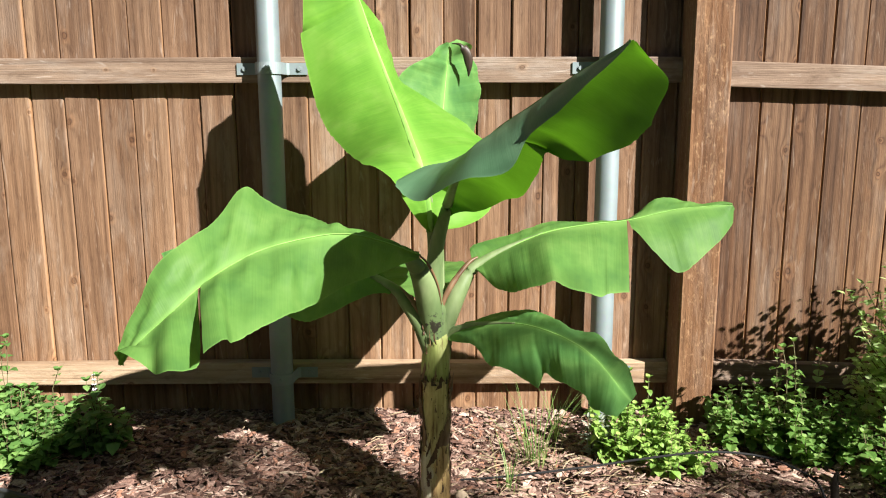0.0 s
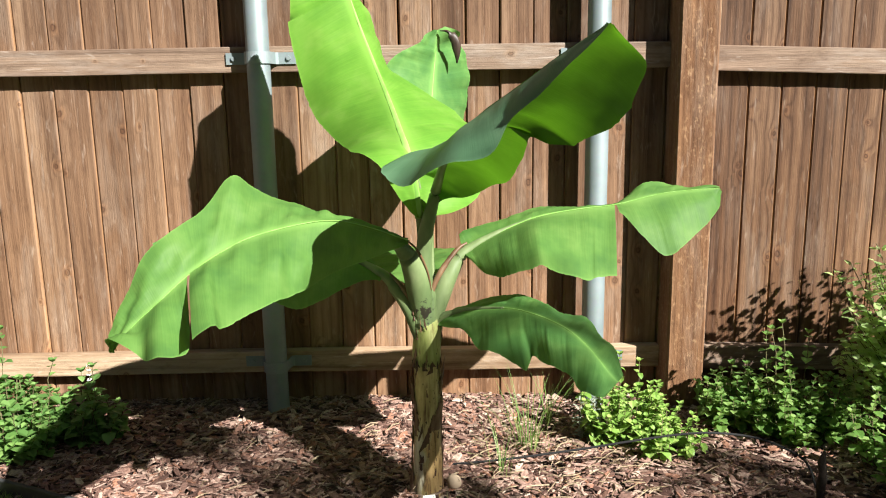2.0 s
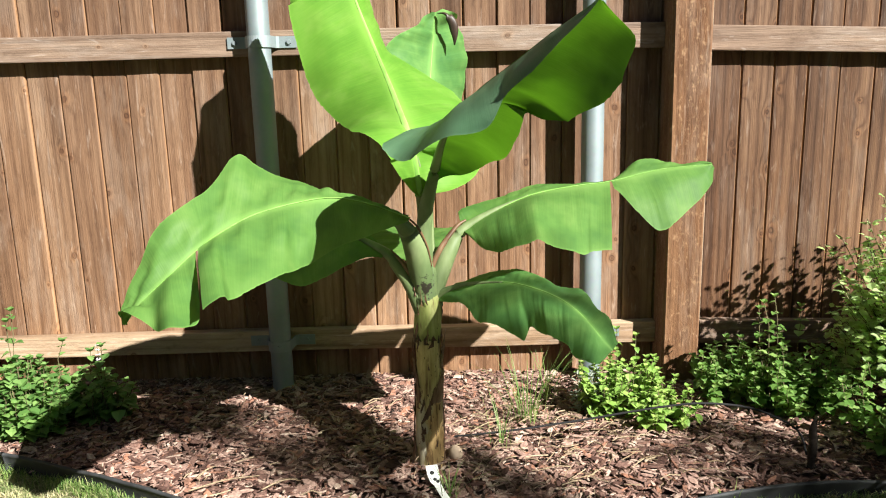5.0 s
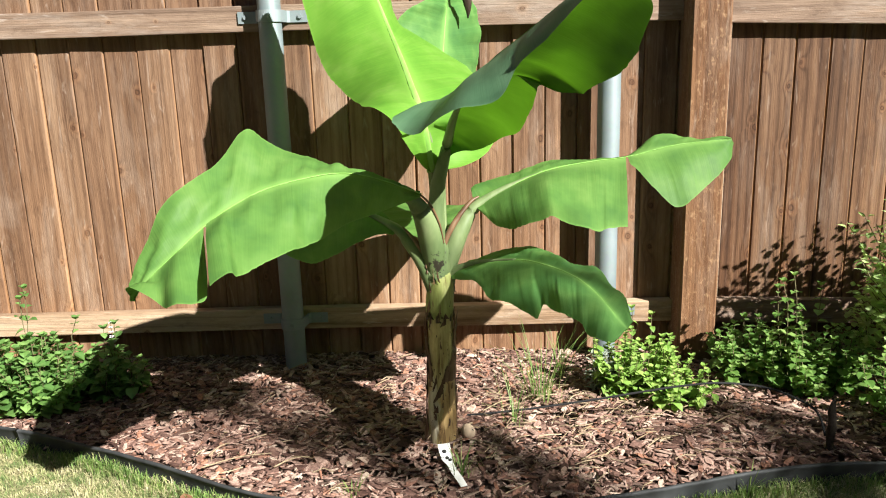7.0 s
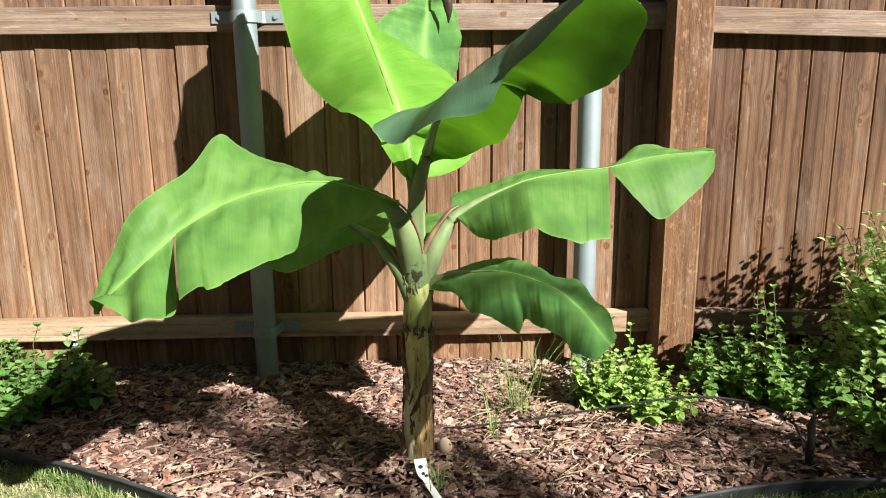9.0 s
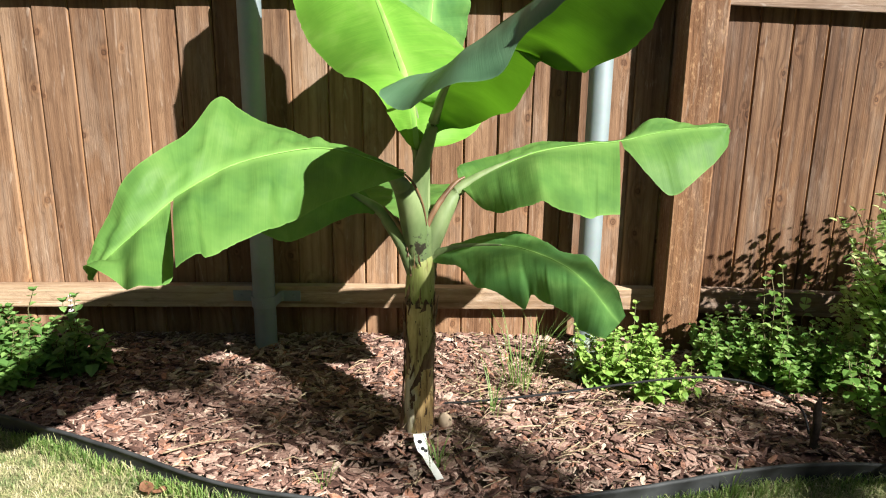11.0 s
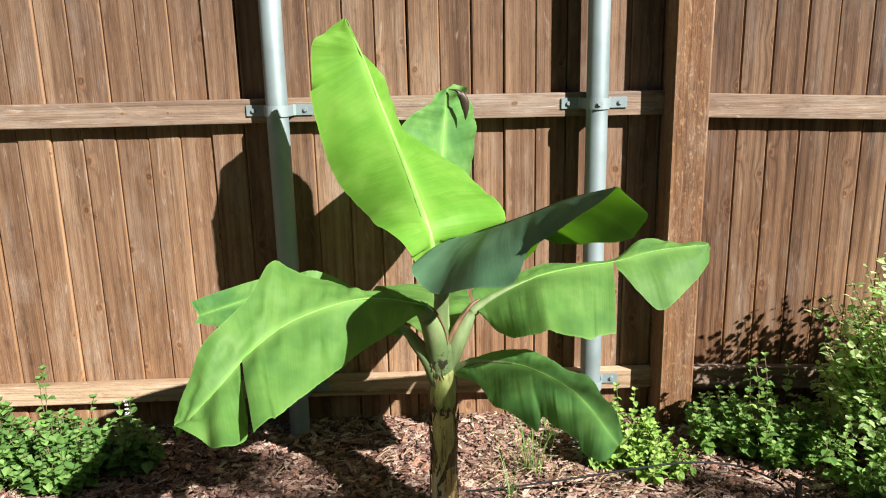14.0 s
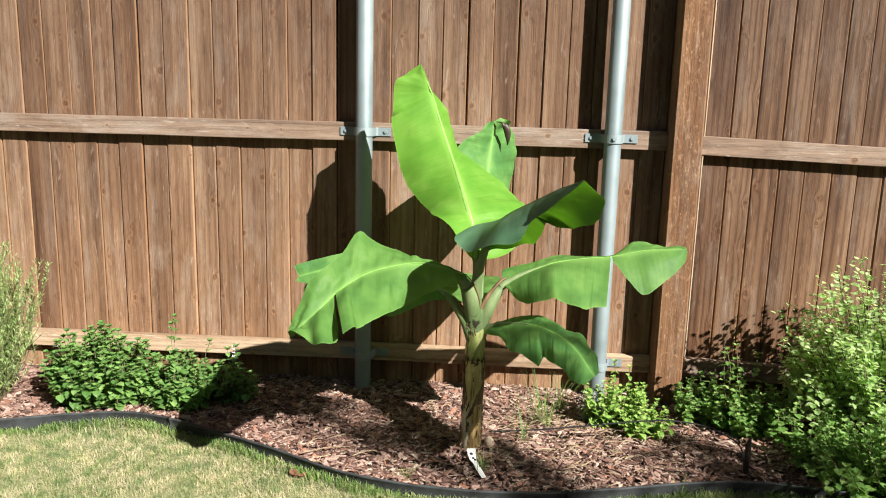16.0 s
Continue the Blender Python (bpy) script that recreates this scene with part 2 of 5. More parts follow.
def stem_material(name, stops, specks=0.66):
    """Old leaf sheath: blotches of several hues, long brown streaks and black specks."""
    m, nodes, links, b = material(name, 0.5, 0.35)
    co = nodes.new("ShaderNodeTexCoord").outputs["Object"]

    def spread(k, long, detail, roughness=0.6):
        mp = nodes.new("ShaderNodeMapping")
        mp.inputs["Scale"].default_value = (k, k, long)
        links.new(co, mp.inputs[0])
        n = node(nodes, "ShaderNodeTexNoise", Scale=1.0, Detail=detail, Roughness=roughness, Distortion=0.4)
        links.new(mp.outputs[0], n.inputs["Vector"])
        return n.outputs[0]

    blotch = spread(28, 9, 4.0)
    col = ramp(nodes, links, blotch, stops)
    fibre = spread(220, 9, 3.0)
    col = mix(nodes, links, col, ramp(nodes, links, fibre, [(0.3, (0.68, 0.62, 0.55)), (0.6, (1.1, 1.1, 1.08))]), 0.6, "MULTIPLY")
    col = mix(nodes, links, col, (0.075, 0.034, 0.016), ramp(nodes, links, spread(75, 11, 5.0, 0.68), [(0.53, (0, 0, 0)), (0.66, (0.85, 0.85, 0.85))]))
    col = mix(nodes, links, col, (0.016, 0.009, 0.006), ramp(nodes, links, spread(150, 60, 3.0), [(specks, (0, 0, 0)), (specks + 0.03, (0.92, 0.92, 0.92))]))
    links.new(col, b.inputs["Base Color"])
    bump(nodes, links, b, fibre, 0.35, 0.002)
    return m


STEM = stem_material("creamy spotted pseudostem", [(0.3, (0.27, 0.22, 0.09)), (0.48, (0.42, 0.35, 0.17)), (0.7, (0.52, 0.45, 0.28))], 0.64)
STEM_TAN = stem_material("tan sheath", [(0.3, (0.3, 0.18, 0.07)), (0.5, (0.45, 0.31, 0.14)), (0.7, (0.52, 0.4, 0.22))], 0.66)
STEM_GREY = stem_material("grey-green sheath", [(0.3, (0.32, 0.26, 0.15)), (0.5, (0.44, 0.41, 0.29)), (0.7, (0.52, 0.5, 0.4))], 0.66)
COLLAR = stem_material("olive stem collar", [(0.3, (0.15, 0.18, 0.05)), (0.5, (0.24, 0.27, 0.09)), (0.7, (0.32, 0.34, 0.15))], 0.7)
HUSK_PALE = stem_material("papery brown sheath", [(0.3, (0.085, 0.045, 0.026)), (0.5, (0.16, 0.1, 0.065)), (0.7, (0.25, 0.18, 0.13))], 0.7)
SHEATH_EDGE = stalk_material("reddish sheath margin", (0.065, 0.032, 0.017), (0.105, 0.055, 0.028), (0.15, 0.095, 0.048))
SCAR = stalk_material("black sheath scar", (0.012, 0.007, 0.005), (0.025, 0.014, 0.009), (0.062, 0.037, 0.022), long=(70, 10))
HUSK = stalk_material("dry brown husk", (0.031, 0.014, 0.008), (0.081, 0.04, 0.022), (0.186, 0.118, 0.062), long=(70, 10))


def chips_material(name, stops, per_object=False, rough=0.85):
    m, nodes, links, b = material(name, rough, 0.2)
    fac = nodes.new("ShaderNodeObjectInfo").outputs["Random"] if per_object else nodes.new("ShaderNodeNewGeometry").outputs["Random Per Island"]
    col = ramp(nodes, links, fac, stops)
    co = nodes.new("ShaderNodeTexCoord").outputs["Object"]
    n = node(nodes, "ShaderNodeTexNoise", Scale=160.0, Detail=4.0)
    links.new(co, n.inputs["Vector"])
    col = mix(nodes, links, col, ramp(nodes, links, n.outputs[0], [(0.3, (0.42, 0.4, 0.39)), (0.7, (1.25, 1.25, 1.25))]), 0.8, "MULTIPLY")
    links.new(col, b.inputs["Base Color"])
    bump(nodes, links, b, n.outputs[0], 0.5, 0.002)
    return m


BARK = [(0.0, (0.055, 0.027, 0.021)), (0.2, (0.115, 0.064, 0.051)), (0.4, (0.185, 0.108, 0.087)), (0.5, (0.27, 0.13, 0.085)), (0.58, (0.215, 0.132, 0.108)), (0.78, (0.3, 0.196, 0.16)), (0.93, (0.36, 0.255, 0.21)), (1.0, (0.45, 0.35, 0.28))]
MULCH = chips_material("pine bark mulch", BARK)
CHIP = chips_material("pine bark chip", BARK, True)
STRAW = chips_material("dry straw", [(0.0, (0.186, 0.136, 0.081)), (1.0, (0.31, 0.248, 0.167))])


def foliage(name, stops, under, translucent=0.35, rough=0.5, patches=None):
    m, nodes, links, b = material(name, rough, 0.3)
    fac = nodes.new("ShaderNodeNewGeometry").outputs["Random Per Island"]
    co = nodes.new("ShaderNodeTexCoord").outputs["Object"]
    if patches:
        # dry and lush patches shift the blades' colour
        pn = node(nodes, "ShaderNodeTexNoise", Scale=patches, Detail=5.0, Roughness=0.7)
        links.new(co, pn.inputs["Vector"])
        lean = math_node(nodes, links, "MULTIPLY", math_node(nodes, links, "SUBTRACT", pn.outputs[0], 0.5), 3.4)
        fac = math_node(nodes, links, "ADD", math_node(nodes, links, "MULTIPLY", fac, 0.7), math_node(nodes, links, "ADD", lean, 0.13))
    col = ramp(nodes, links, fac, stops)
    n = node(nodes, "ShaderNodeTexNoise", Scale=9.0, Detail=2.0)
    links.new(co, n.inputs["Vector"])
    col = mix(nodes, links, col, ramp(nodes, links, n.outputs[0], [(0.3, (0.75, 0.8, 0.75)), (0.7, (1.2, 1.15, 1.0))]), 0.7, "MULTIPLY")
    links.new(col, b.inputs["Base Color"])
    tr = nodes.new("ShaderNodeBsdfTranslucent")
    links.new(mix(nodes, links, col, under, 0.5), tr.inputs[0])
    ms = node(nodes, "ShaderNodeMixShader", Fac=translucent)
    links.new(b.outputs[0], ms.inputs[1])
    links.new(tr.outputs[0], ms.inputs[2])
    links.new(ms.outputs[0], nodes["Material Output"].inputs[0])
    return m


GRASS = foliage("lawn blades", [(0.0, (0.1, 0.17, 0.06)), (0.22, (0.18, 0.235, 0.095)), (0.45, (0.31, 0.32, 0.165)), (0.7, (0.43, 0.39, 0.245)), (1.0, (0.52, 0.455, 0.32))], (0.25, 0.3, 0.1), 0.3, 0.6, 17.0)
TREE_LEAF = foliage("tree leaves", [(0.0, (0.043, 0.062, 0.031)), (1.0, (0.074, 0.093, 0.05))], (0.074, 0.093, 0.037), 0.1)
# brighter copy of the mint leaves, sunlight put into the colour
MINT_BRIGHT = foliage("sunlit mint leaves", [(0.0, (0.11, 0.23, 0.06)), (0.5, (0.18, 0.33, 0.085)), (1.0, (0.28, 0.43, 0.14))], (0.3, 0.48, 0.09), 0.5, 0.5)
MINT = foliage("mint leaves", [(0.0, (0.065, 0.145, 0.04)), (0.5, (0.115, 0.22, 0.06)), (1.0, (0.19, 0.31, 0.1))], (0.2, 0.33, 0.06), 0.4, 0.5)
LIME = foliage("bright herb leaves", [(0.0, (0.13, 0.24, 0.045)), (0.5, (0.2, 0.33, 0.075)), (1.0, (0.31, 0.43, 0.12))], (0.28, 0.42, 0.06))
HERB = foliage("herb leaves", [(0.0, (0.085, 0.185, 0.042)), (0.5, (0.145, 0.26, 0.068)), (1.0, (0.26, 0.38, 0.13))], (0.27, 0.42, 0.08), 0.5)
SAGE = foliage("small grey-green leaves", [(0.0, (0.27, 0.44, 0.15)), (0.5, (0.43, 0.58, 0.25)), (1.0, (0.58, 0.68, 0.42))], (0.58, 0.76, 0.26), 0.68, 0.6)
NEEDLE = foliage("rosemary needles", [(0.0, (0.19, 0.3, 0.1)), (0.5, (0.3, 0.42, 0.16)), (1.0, (0.45, 0.54, 0.27))], (0.36, 0.5, 0.16), 0.45)
SILVER = foliage("silvery leaves", [(0.0, (0.186, 0.223, 0.186)), (1.0, (0.31, 0.341, 0.298))], (0.248, 0.279, 0.217), 0.2)
TUFT = foliage("grass tuft blades", [(0.0, (0.09, 0.18, 0.045)), (0.6, (0.18, 0.27, 0.075)), (1.0, (0.33, 0.34, 0.17))], (0.23, 0.32, 0.07), 0.4)
DARK_TWIG = chips_material("dark rotten wood", [(0.0, (0.022, 0.016, 0.012)), (1.0, (0.037, 0.028, 0.022))])
TWIG = chips_material("twigs", [(0.0, (0.062, 0.056, 0.025)), (1.0, (0.124, 0.105, 0.056))])


def plain(name, colour, rough, spread=0.25, scale=30.0, relief=0.2):
    m, nodes, links, b = material(name, rough, 0.4)
    co = nodes.new("ShaderNodeTexCoord").outputs["Object"]
    n = node(nodes, "ShaderNodeTexNoise", Scale=scale, Detail=5.0)
    links.new(co, n.inputs["Vector"])
    links.new(ramp(nodes, links, n.outputs[0], [(0.3, tuple(c * (1 - spread) for c in colour)), (0.7, tuple(min(1, c * (1 + spread)) for c in colour))]), b.inputs["Base Color"])
    bump(nodes, links, b, n.outputs[0], relief, 0.002)
    return m


SOIL = plain("dark soil", (0.074, 0.046, 0.035), 0.95, 0.5, 70.0, 0.8)
TURF = plain("matted turf", (0.15, 0.145, 0.07), 0.95, 0.45, 90.0, 0.8)
PLASTIC = plain("dusty black plastic", (0.024, 0.026, 0.028), 0.75, 0.45, 25.0, 0.2)
TUBING = plain("black tubing", (0.008, 0.008, 0.009), 0.9)
STONE = plain("pale pebble", (0.341, 0.26, 0.186), 0.8)
TAG = plain("white plastic tag", (0.78, 0.78, 0.76), 0.35, 0.04)
INK = plain("black ink", (0.02, 0.02, 0.02), 0.6)
PETAL = plain("white petals", (0.434, 0.409, 0.434), 0.7)
UNSEEN_WALL = plain("brown wall out of view", (0.2, 0.13, 0.09), 0.9, 0.3, 3.0)
DRY = plain("dry brown leaf", (0.136, 0.062, 0.031), 0.8)


# ---- building helpers ----
def mesh_object(name, verts, faces, mat, parent=None, label="", smooth=False):
    me = bpy.data.meshes.new(name)
    me.from_pydata(verts, [], faces)
    me.materials.append(mat)
    if smooth:
        me.polygons.foreach_set("use_smooth", [True] * len(me.polygons))
    me.update()
    ob = new(name, me)
    ob.parent = parent
    if label:
        ob["label"] = label
    return ob


def part(name, bm, mat, parent=None, label="", smooth=False):
    me = bpy.data.meshes.new(name)
    bm.to_mesh(me)
    bm.free()
    me.materials.append(mat)
    if smooth:
        me.polygons.foreach_set("use_smooth", [True] * len(me.polygons))
    ob = new(name, me)
    ob.parent = parent
    if label:
        ob["label"] = label
    return ob


def empty(name, place=(0, 0, 0)):
    ob = new(name)
    ob.location = place
    ob.empty_display_size = 0.05
    return ob


def box(bm, lo, hi, bevel=0.0, rounds=2):
    c = [(a + b) / 2 for a, b in zip(lo, hi)]
    m = Matrix.Translation(c) @ Matrix.Diagonal((*[b - a for a, b in zip(lo, hi)], 1))
    made = bmesh.ops.create_cube(bm, size=1, matrix=m)
    if bevel:
        edges = {e for v in made["verts"] for e in v.link_edges}
        bmesh.ops.bevel(bm, geom=list(edges), offset=bevel, segments=rounds, affect="EDGES", profile=0.6)
    return bm


def curve(points, u, params=None):
    """Catmull-Rom through points at u in 0..1."""
    n = len(points) - 1
    if params is None:
        i = min(int(u * n), n - 1)
        f = u * n - i
    else:
        i = min(max(int(np.searchsorted(params, u)) - 1, 0), n - 1)
        f = (u - params[i]) / (params[i + 1] - params[i])
    p0, p1, p2, p3 = (points[max(i - 1, 0)], points[i], points[i + 1], points[min(i + 2, n)])
    return 0.5 * (2 * p1 + (p2 - p0) * f + (2 * p0 - 5 * p1 + 4 * p2 - p3) * f * f + (3 * p1 - p0 - 3 * p2 + p3) * f ** 3)


def tube(points, radii, steps, sides=10, flat=1.0, wobble=0.0, closed=True, face=None):
    """Verts and faces of a round stalk along points with radii at each of them."""
    pts = [np.array(p, float) for p in points]
    rad = [np.array([r]) for r in radii]
    verts, faces = [], []
    for s in range(steps + 1):
        u = s / steps
        p, r = curve(pts, u), float(curve(rad, u)[0])
        t = curve(pts, min(u + 0.01, 1)) - curve(pts, max(u - 0.01, 0))
        t /= np.linalg.norm(t)
        ref = np.array([0, -1.0, 0]) if abs(t[2]) > 0.75 else np.array([0, 0, 1.0])
        if face is not None:
            ref = np.array(face, float)
        n = ref - t * (ref @ t)
        n /= np.linalg.norm(n)
        b = np.cross(t, n)
        for k in range(sides):
            a = 2 * math.pi * k / sides
            rr = r * (1 + wobble * (noise.noise((p[0] * 30 + 3 * math.cos(a), p[1] * 30 + 3 * math.sin(a), p[2] * 25))))
            verts.append(tuple(p + rr * (math.cos(a) * n * flat + math.sin(a) * b)))
    for s in range(steps):
        for k in range(sides):
            a, b = s * sides + k, s * sides + (k + 1) % sides
            faces.append((a, b, b + sides, a + sides))
    if closed:
        faces.append(tuple(range(sides))[::-1])
        faces.append(tuple(range(steps * sides, steps * sides + sides)))
    return verts, faces


# ---- ground ----
EDGE = [np.array(p) for p in [(-3.2, 1.45), (-2.4, 1.62), (-1.95, 1.77), (-1.60, 1.88), (-1.38, 1.965), (-1.17, 2.01), (-0.96, 1.965), (-0.73, 1.868), (-0.51, 1.758), (-0.29, 1.648),
        (-0.09, 1.588), (0.10, 1.562), (0.29, 1.563), (0.45, 1.58), (0.64, 1.625), (0.83, 1.683), (1.0, 1.71), (1.15, 1.715), (1.32, 1.69), (1.6, 1.62), (2.2, 1.4), (3.2, 1.2)]]
EDGE_LINE = [curve(EDGE, i / 240) for i in range(241)]
EDGE_X = [p[0] for p in EDGE_LINE]
EDGE_Y = [p[1] for p in EDGE_LINE]


def edge_y(x):
    return float(np.interp(x, EDGE_X, EDGE_Y))


def ground_z(x, y):
    """Lawn a little lower than the mulched bed, which is heaped round the plant."""
    inside = y - edge_y(x)
    z = -0.016 if inside < 0 else min(0.0, -0.016 + inside * 0.3)
    z += 0.03 * math.exp(-((x - 0.142) ** 2 + (y - 1.95) ** 2) / 0.05) if inside > 0 else 0
    return z + 0.008 * noise.noise((x * 4, y * 4, 0))


xs = [-60, -20, -8, -4] + list(np.linspace(-2.8, 2.8, 113)) + [4, 8, 20, 60]
ys = [-60, -20, -8, -3, -1] + list(np.linspace(-0.2, 2.8, 76)) + [4, 8, 20, 60]
verts = [(x, y, ground_z(x, y) - 0.012) for y in ys for x in xs]
w = len(xs)
faces = [(j * w + i, j * w + i + 1, (j + 1) * w + i + 1, (j + 1) * w + i) for j in range(len(ys) - 1) for i in range(w - 1)]
ground = mesh_object("ground", verts, faces, TURF, smooth=True)
ground.data.materials.append(SOIL)
for f in ground.data.polygons:
    c = f.center
    if abs(c.x) < 3 and 0 < c.y < 2.9 and c.y > edge_y(c.x) - 0.01:
        f.material_index = 1
tagged(ground, "dry turf and dark soil of a garden bed", "ground", kind="structure")


def chip_verts(rng, length, width, thick):
    """A flat splintered chip of bark: uneven six-cornered slab."""
    out = []
    n = 6
    for z in (0, 1):
        for k in range(n):
            a = 2 * math.pi * k / n + rng.uniform(-0.25, 0.25)
            r = rng.uniform(0.75, 1.1) * (0.86 if z else 1)
            out.append(Vector((math.cos(a) * length / 2 * r, math.sin(a) * width / 2 * r, (z - 0.5) * thick * rng.uniform(0.7, 1.3))))
    return out


CHIP_FACES = [(5, 4, 3, 2, 1, 0), (6, 7, 8, 9, 10, 11)] + [(k, (k + 1) % 6, 6 + (k + 1) % 6, 6 + k) for k in range(6)]
rng = random.Random(7)


def in_bed(x, y, margin=0.015):
    return y > edge_y(x) + margin and y < 2.57


verts, faces = [], []
count = 0
while count < 30000:
    x, y = rng.uniform(-1.95, 1.75), rng.uniform(1.54, 2.57)
    if not in_bed(x, y) or (x - 0.142) ** 2 + (y - 1.875) ** 2 < 0.0016:
        continue
    length = rng.choice((0.012, 0.018, 0.024, 0.032, 0.042, 0.055)) * rng.uniform(0.8, 1.2)
    m = pose(x, y, ground_z(x, y) + rng.uniform(-0.003, 0.006), rng.gauss(0, 11), rng.gauss(0, 11), rng.uniform(0, 360))
    at = len(verts)
    verts += [tuple(m @ v) for v in chip_verts(rng, length, length * rng.choice((0.12, 0.2, 0.34, 0.46)), rng.uniform(0.0012, 0.0028))]
    faces += [tuple(at + i for i in f) for f in CHIP_FACES]
    count += 1
mulch = mesh_object("mulch", verts, faces, MULCH)
tagged(mulch, "reddish brown pine bark mulch covering the bed", "mulch", kind="stuff")

# larger loose chips lying on top
kinds = []
for k in range(10):
    me = bpy.data.meshes.new("bark_chip")
    length = rng.uniform(0.03, 0.058)
    me.from_pydata([tuple(v) for v in chip_verts(rng, length, length * rng.choice((0.2, 0.3, 0.45)), rng.uniform(0.0022, 0.004))], [], CHIP_FACES)
    me.materials.append(CHIP)
    kinds.append(me)
made = 0
while made < 260:
    x, y = rng.uniform(-0.85, 1.1), rng.uniform(1.56, 2.3)
    if not in_bed(x, y, 0.03) or (x - 0.142) ** 2 + (y - 1.875) ** 2 < 0.004:
        continue
    chip = new("bark_chip", rng.choice(kinds))
    chip.parent = mulch
    chip.matrix_basis = pose(x, y, ground_z(x, y) + 0.011, rng.gauss(0, 12), rng.gauss(0, 12), rng.uniform(0, 360))
    made += 1

# straw and pine needles scattered over the mulch
verts, faces = [], []
count = 0
while count < 520:
    x, y = rng.uniform(-1.2, 1.2), rng.uniform(1.56, 2.5)
    if not in_bed(x, y, 0.03):
        continue
    near = math.exp(-((x - 0.5) / 0.3) ** 2 - ((y - 2.03) / 0.26) ** 2)
    if rng.random() > 0.1 + 0.9 * near:
        continue
    length, a = rng.uniform(0.015, 0.07), rng.uniform(0, math.pi)
    d = Vector((math.cos(a), math.sin(a), rng.uniform(-0.08, 0.14))) * length / 2
    n = Vector((-math.sin(a), math.cos(a), 0)) * rng.choice((0.0004, 0.0006, 0.0009))
    side = n.normalized() * rng.uniform(-0.006, 0.006)
    c = Vector((x, y, ground_z(x, y) + rng.uniform(0.010, 0.020)))
    up = Vector((0, 0, 0.0025))
    bow = Vector((0, 0, rng.uniform(0.0, 0.008))) + side
    at = len(verts)
    verts += [tuple(v) for v in (c - d - n, c - d + n, c + bow - n, c + bow + n, c + d - n, c + d + n, c - d + up, c + bow + up, c + d + up)]
    faces += [(at, at + 2, at + 7, at + 6), (at + 3, at + 1, at + 6, at + 7), (at + 2, at + 4, at + 8, at + 7), (at + 5, at + 3, at + 7, at + 8)]
    count += 1
tagged(mesh_object("straw", verts, faces, STRAW), "dry straw and pine needles scattered on the mulch", "straw", kind="stuff")

# lawn
rng = random.Random(11)
dice = np.random.default_rng(11)


def lawn_blades(count, x0, x1, y0, y1, size):
    """Short bent blades over a stretch of lawn, thicker in lush spots and along the edging."""
    x, y = dice.uniform(x0, x1, count), dice.uniform(y0, y1, count)
    gap = np.interp(x, EDGE_X, EDGE_Y) - y
    keep = gap > 0.008
    x, y, gap = x[keep], y[keep], gap[keep]
    n = len(x)
    lush = np.array([noise.noise((p * 5.5, q * 5.5, 5)) + 0.6 * noise.noise((p * 19, q * 19, 2)) for p, q in zip(x, y)])
    z = np.array([0.008 * noise.noise((p * 4, q * 4, 0)) for p, q in zip(x, y)]) - 0.03
    h = dice.choice((0.007, 0.009, 0.013, 0.019), n) * dice.uniform(0.8, 1.2, n) * (1 + 0.5 * lush) * (1 + 0.9 * np.exp(-gap / 0.05)) * size
    a, lean = dice.uniform(0, 2 * math.pi, n), dice.uniform(0.2, 1.8, n)
    wide = dice.uniform(0.0004, 0.001, n) * size
    base = np.stack((x, y, z), 1)
    s = np.stack((-np.sin(a) * wide, np.cos(a) * wide, 0 * a), 1)
    o = np.stack((np.cos(a) * h * lean, np.sin(a) * h * lean, 0 * a), 1)
    up = np.stack((0 * h, 0 * h, h), 1)
    mid_ = base + o * 0.4 + up * 0.65
    tip = base + o + up * dice.uniform(0.6, 1.0, n)[:, None]
    points = np.stack((base - s, base + s, mid_ - s, mid_ + s, tip), 1).reshape(-1, 3)
    tris = np.array(((0, 1, 3), (0, 3, 2), (2, 3, 4)))
    return points, (np.arange(n)[:, None, None] * 5 + tris[None]).reshape(-1, 3)


near_points, near_tris = lawn_blades(330000, -2.3, 2.2, 0.9, 2.03, 1.0)
far_points, far_tris = lawn_blades(60000, -3.2, 3.2, -1.6, 0.9, 1.7)
lawn = mesh_object("lawn", np.concatenate((near_points, far_points)), np.concatenate((near_tris, far_tris + len(near_points))), GRASS)
tagged(lawn, "sunlit half-dry short lawn grass beside the bed", "grass", kind="stuff")

verts, faces = [], []
for k in range(8000):
    x = rng.uniform(-1.95, 1.6)
    y = edge_y(x) - 0.012 - abs(rng.gauss(0, 0.022))
    thick = 0.5 + 0.5 * noise.noise((x * 5, 3.3, 0))
    if rng.random() > 0.35 + thick:
        continue
    h = rng.uniform(0.018, 0.045) * (0.6 + 0.7 * thick)
    a, lean = rng.uniform(0, 2 * math.pi), rng.uniform(0.1, 0.9)
    s = Vector((math.cos(a + 1.57), math.sin(a + 1.57), 0)) * rng.uniform(0.0006, 0.0013)
    o = Vector((math.cos(a), math.sin(a), 0)) * h * lean
    base = Vector((x, y, ground_z(x, y) - 0.012))
    mid_ = base + o * 0.4 + Vector((0, 0, h * 0.65))
    at = len(verts)
    verts += [tuple(q) for q in (base - s, base + s, mid_ - s, mid_ + s, base + o + Vector((0, 0, h * 0.95)))]
    faces += [(at, at + 1, at + 3, at + 2), (at + 2, at + 3, at + 4)]
tagged(mesh_object("edge_grass", verts, faces, TUFT), "longer green grass growing along the plastic edging", "grass", kind="stuff")

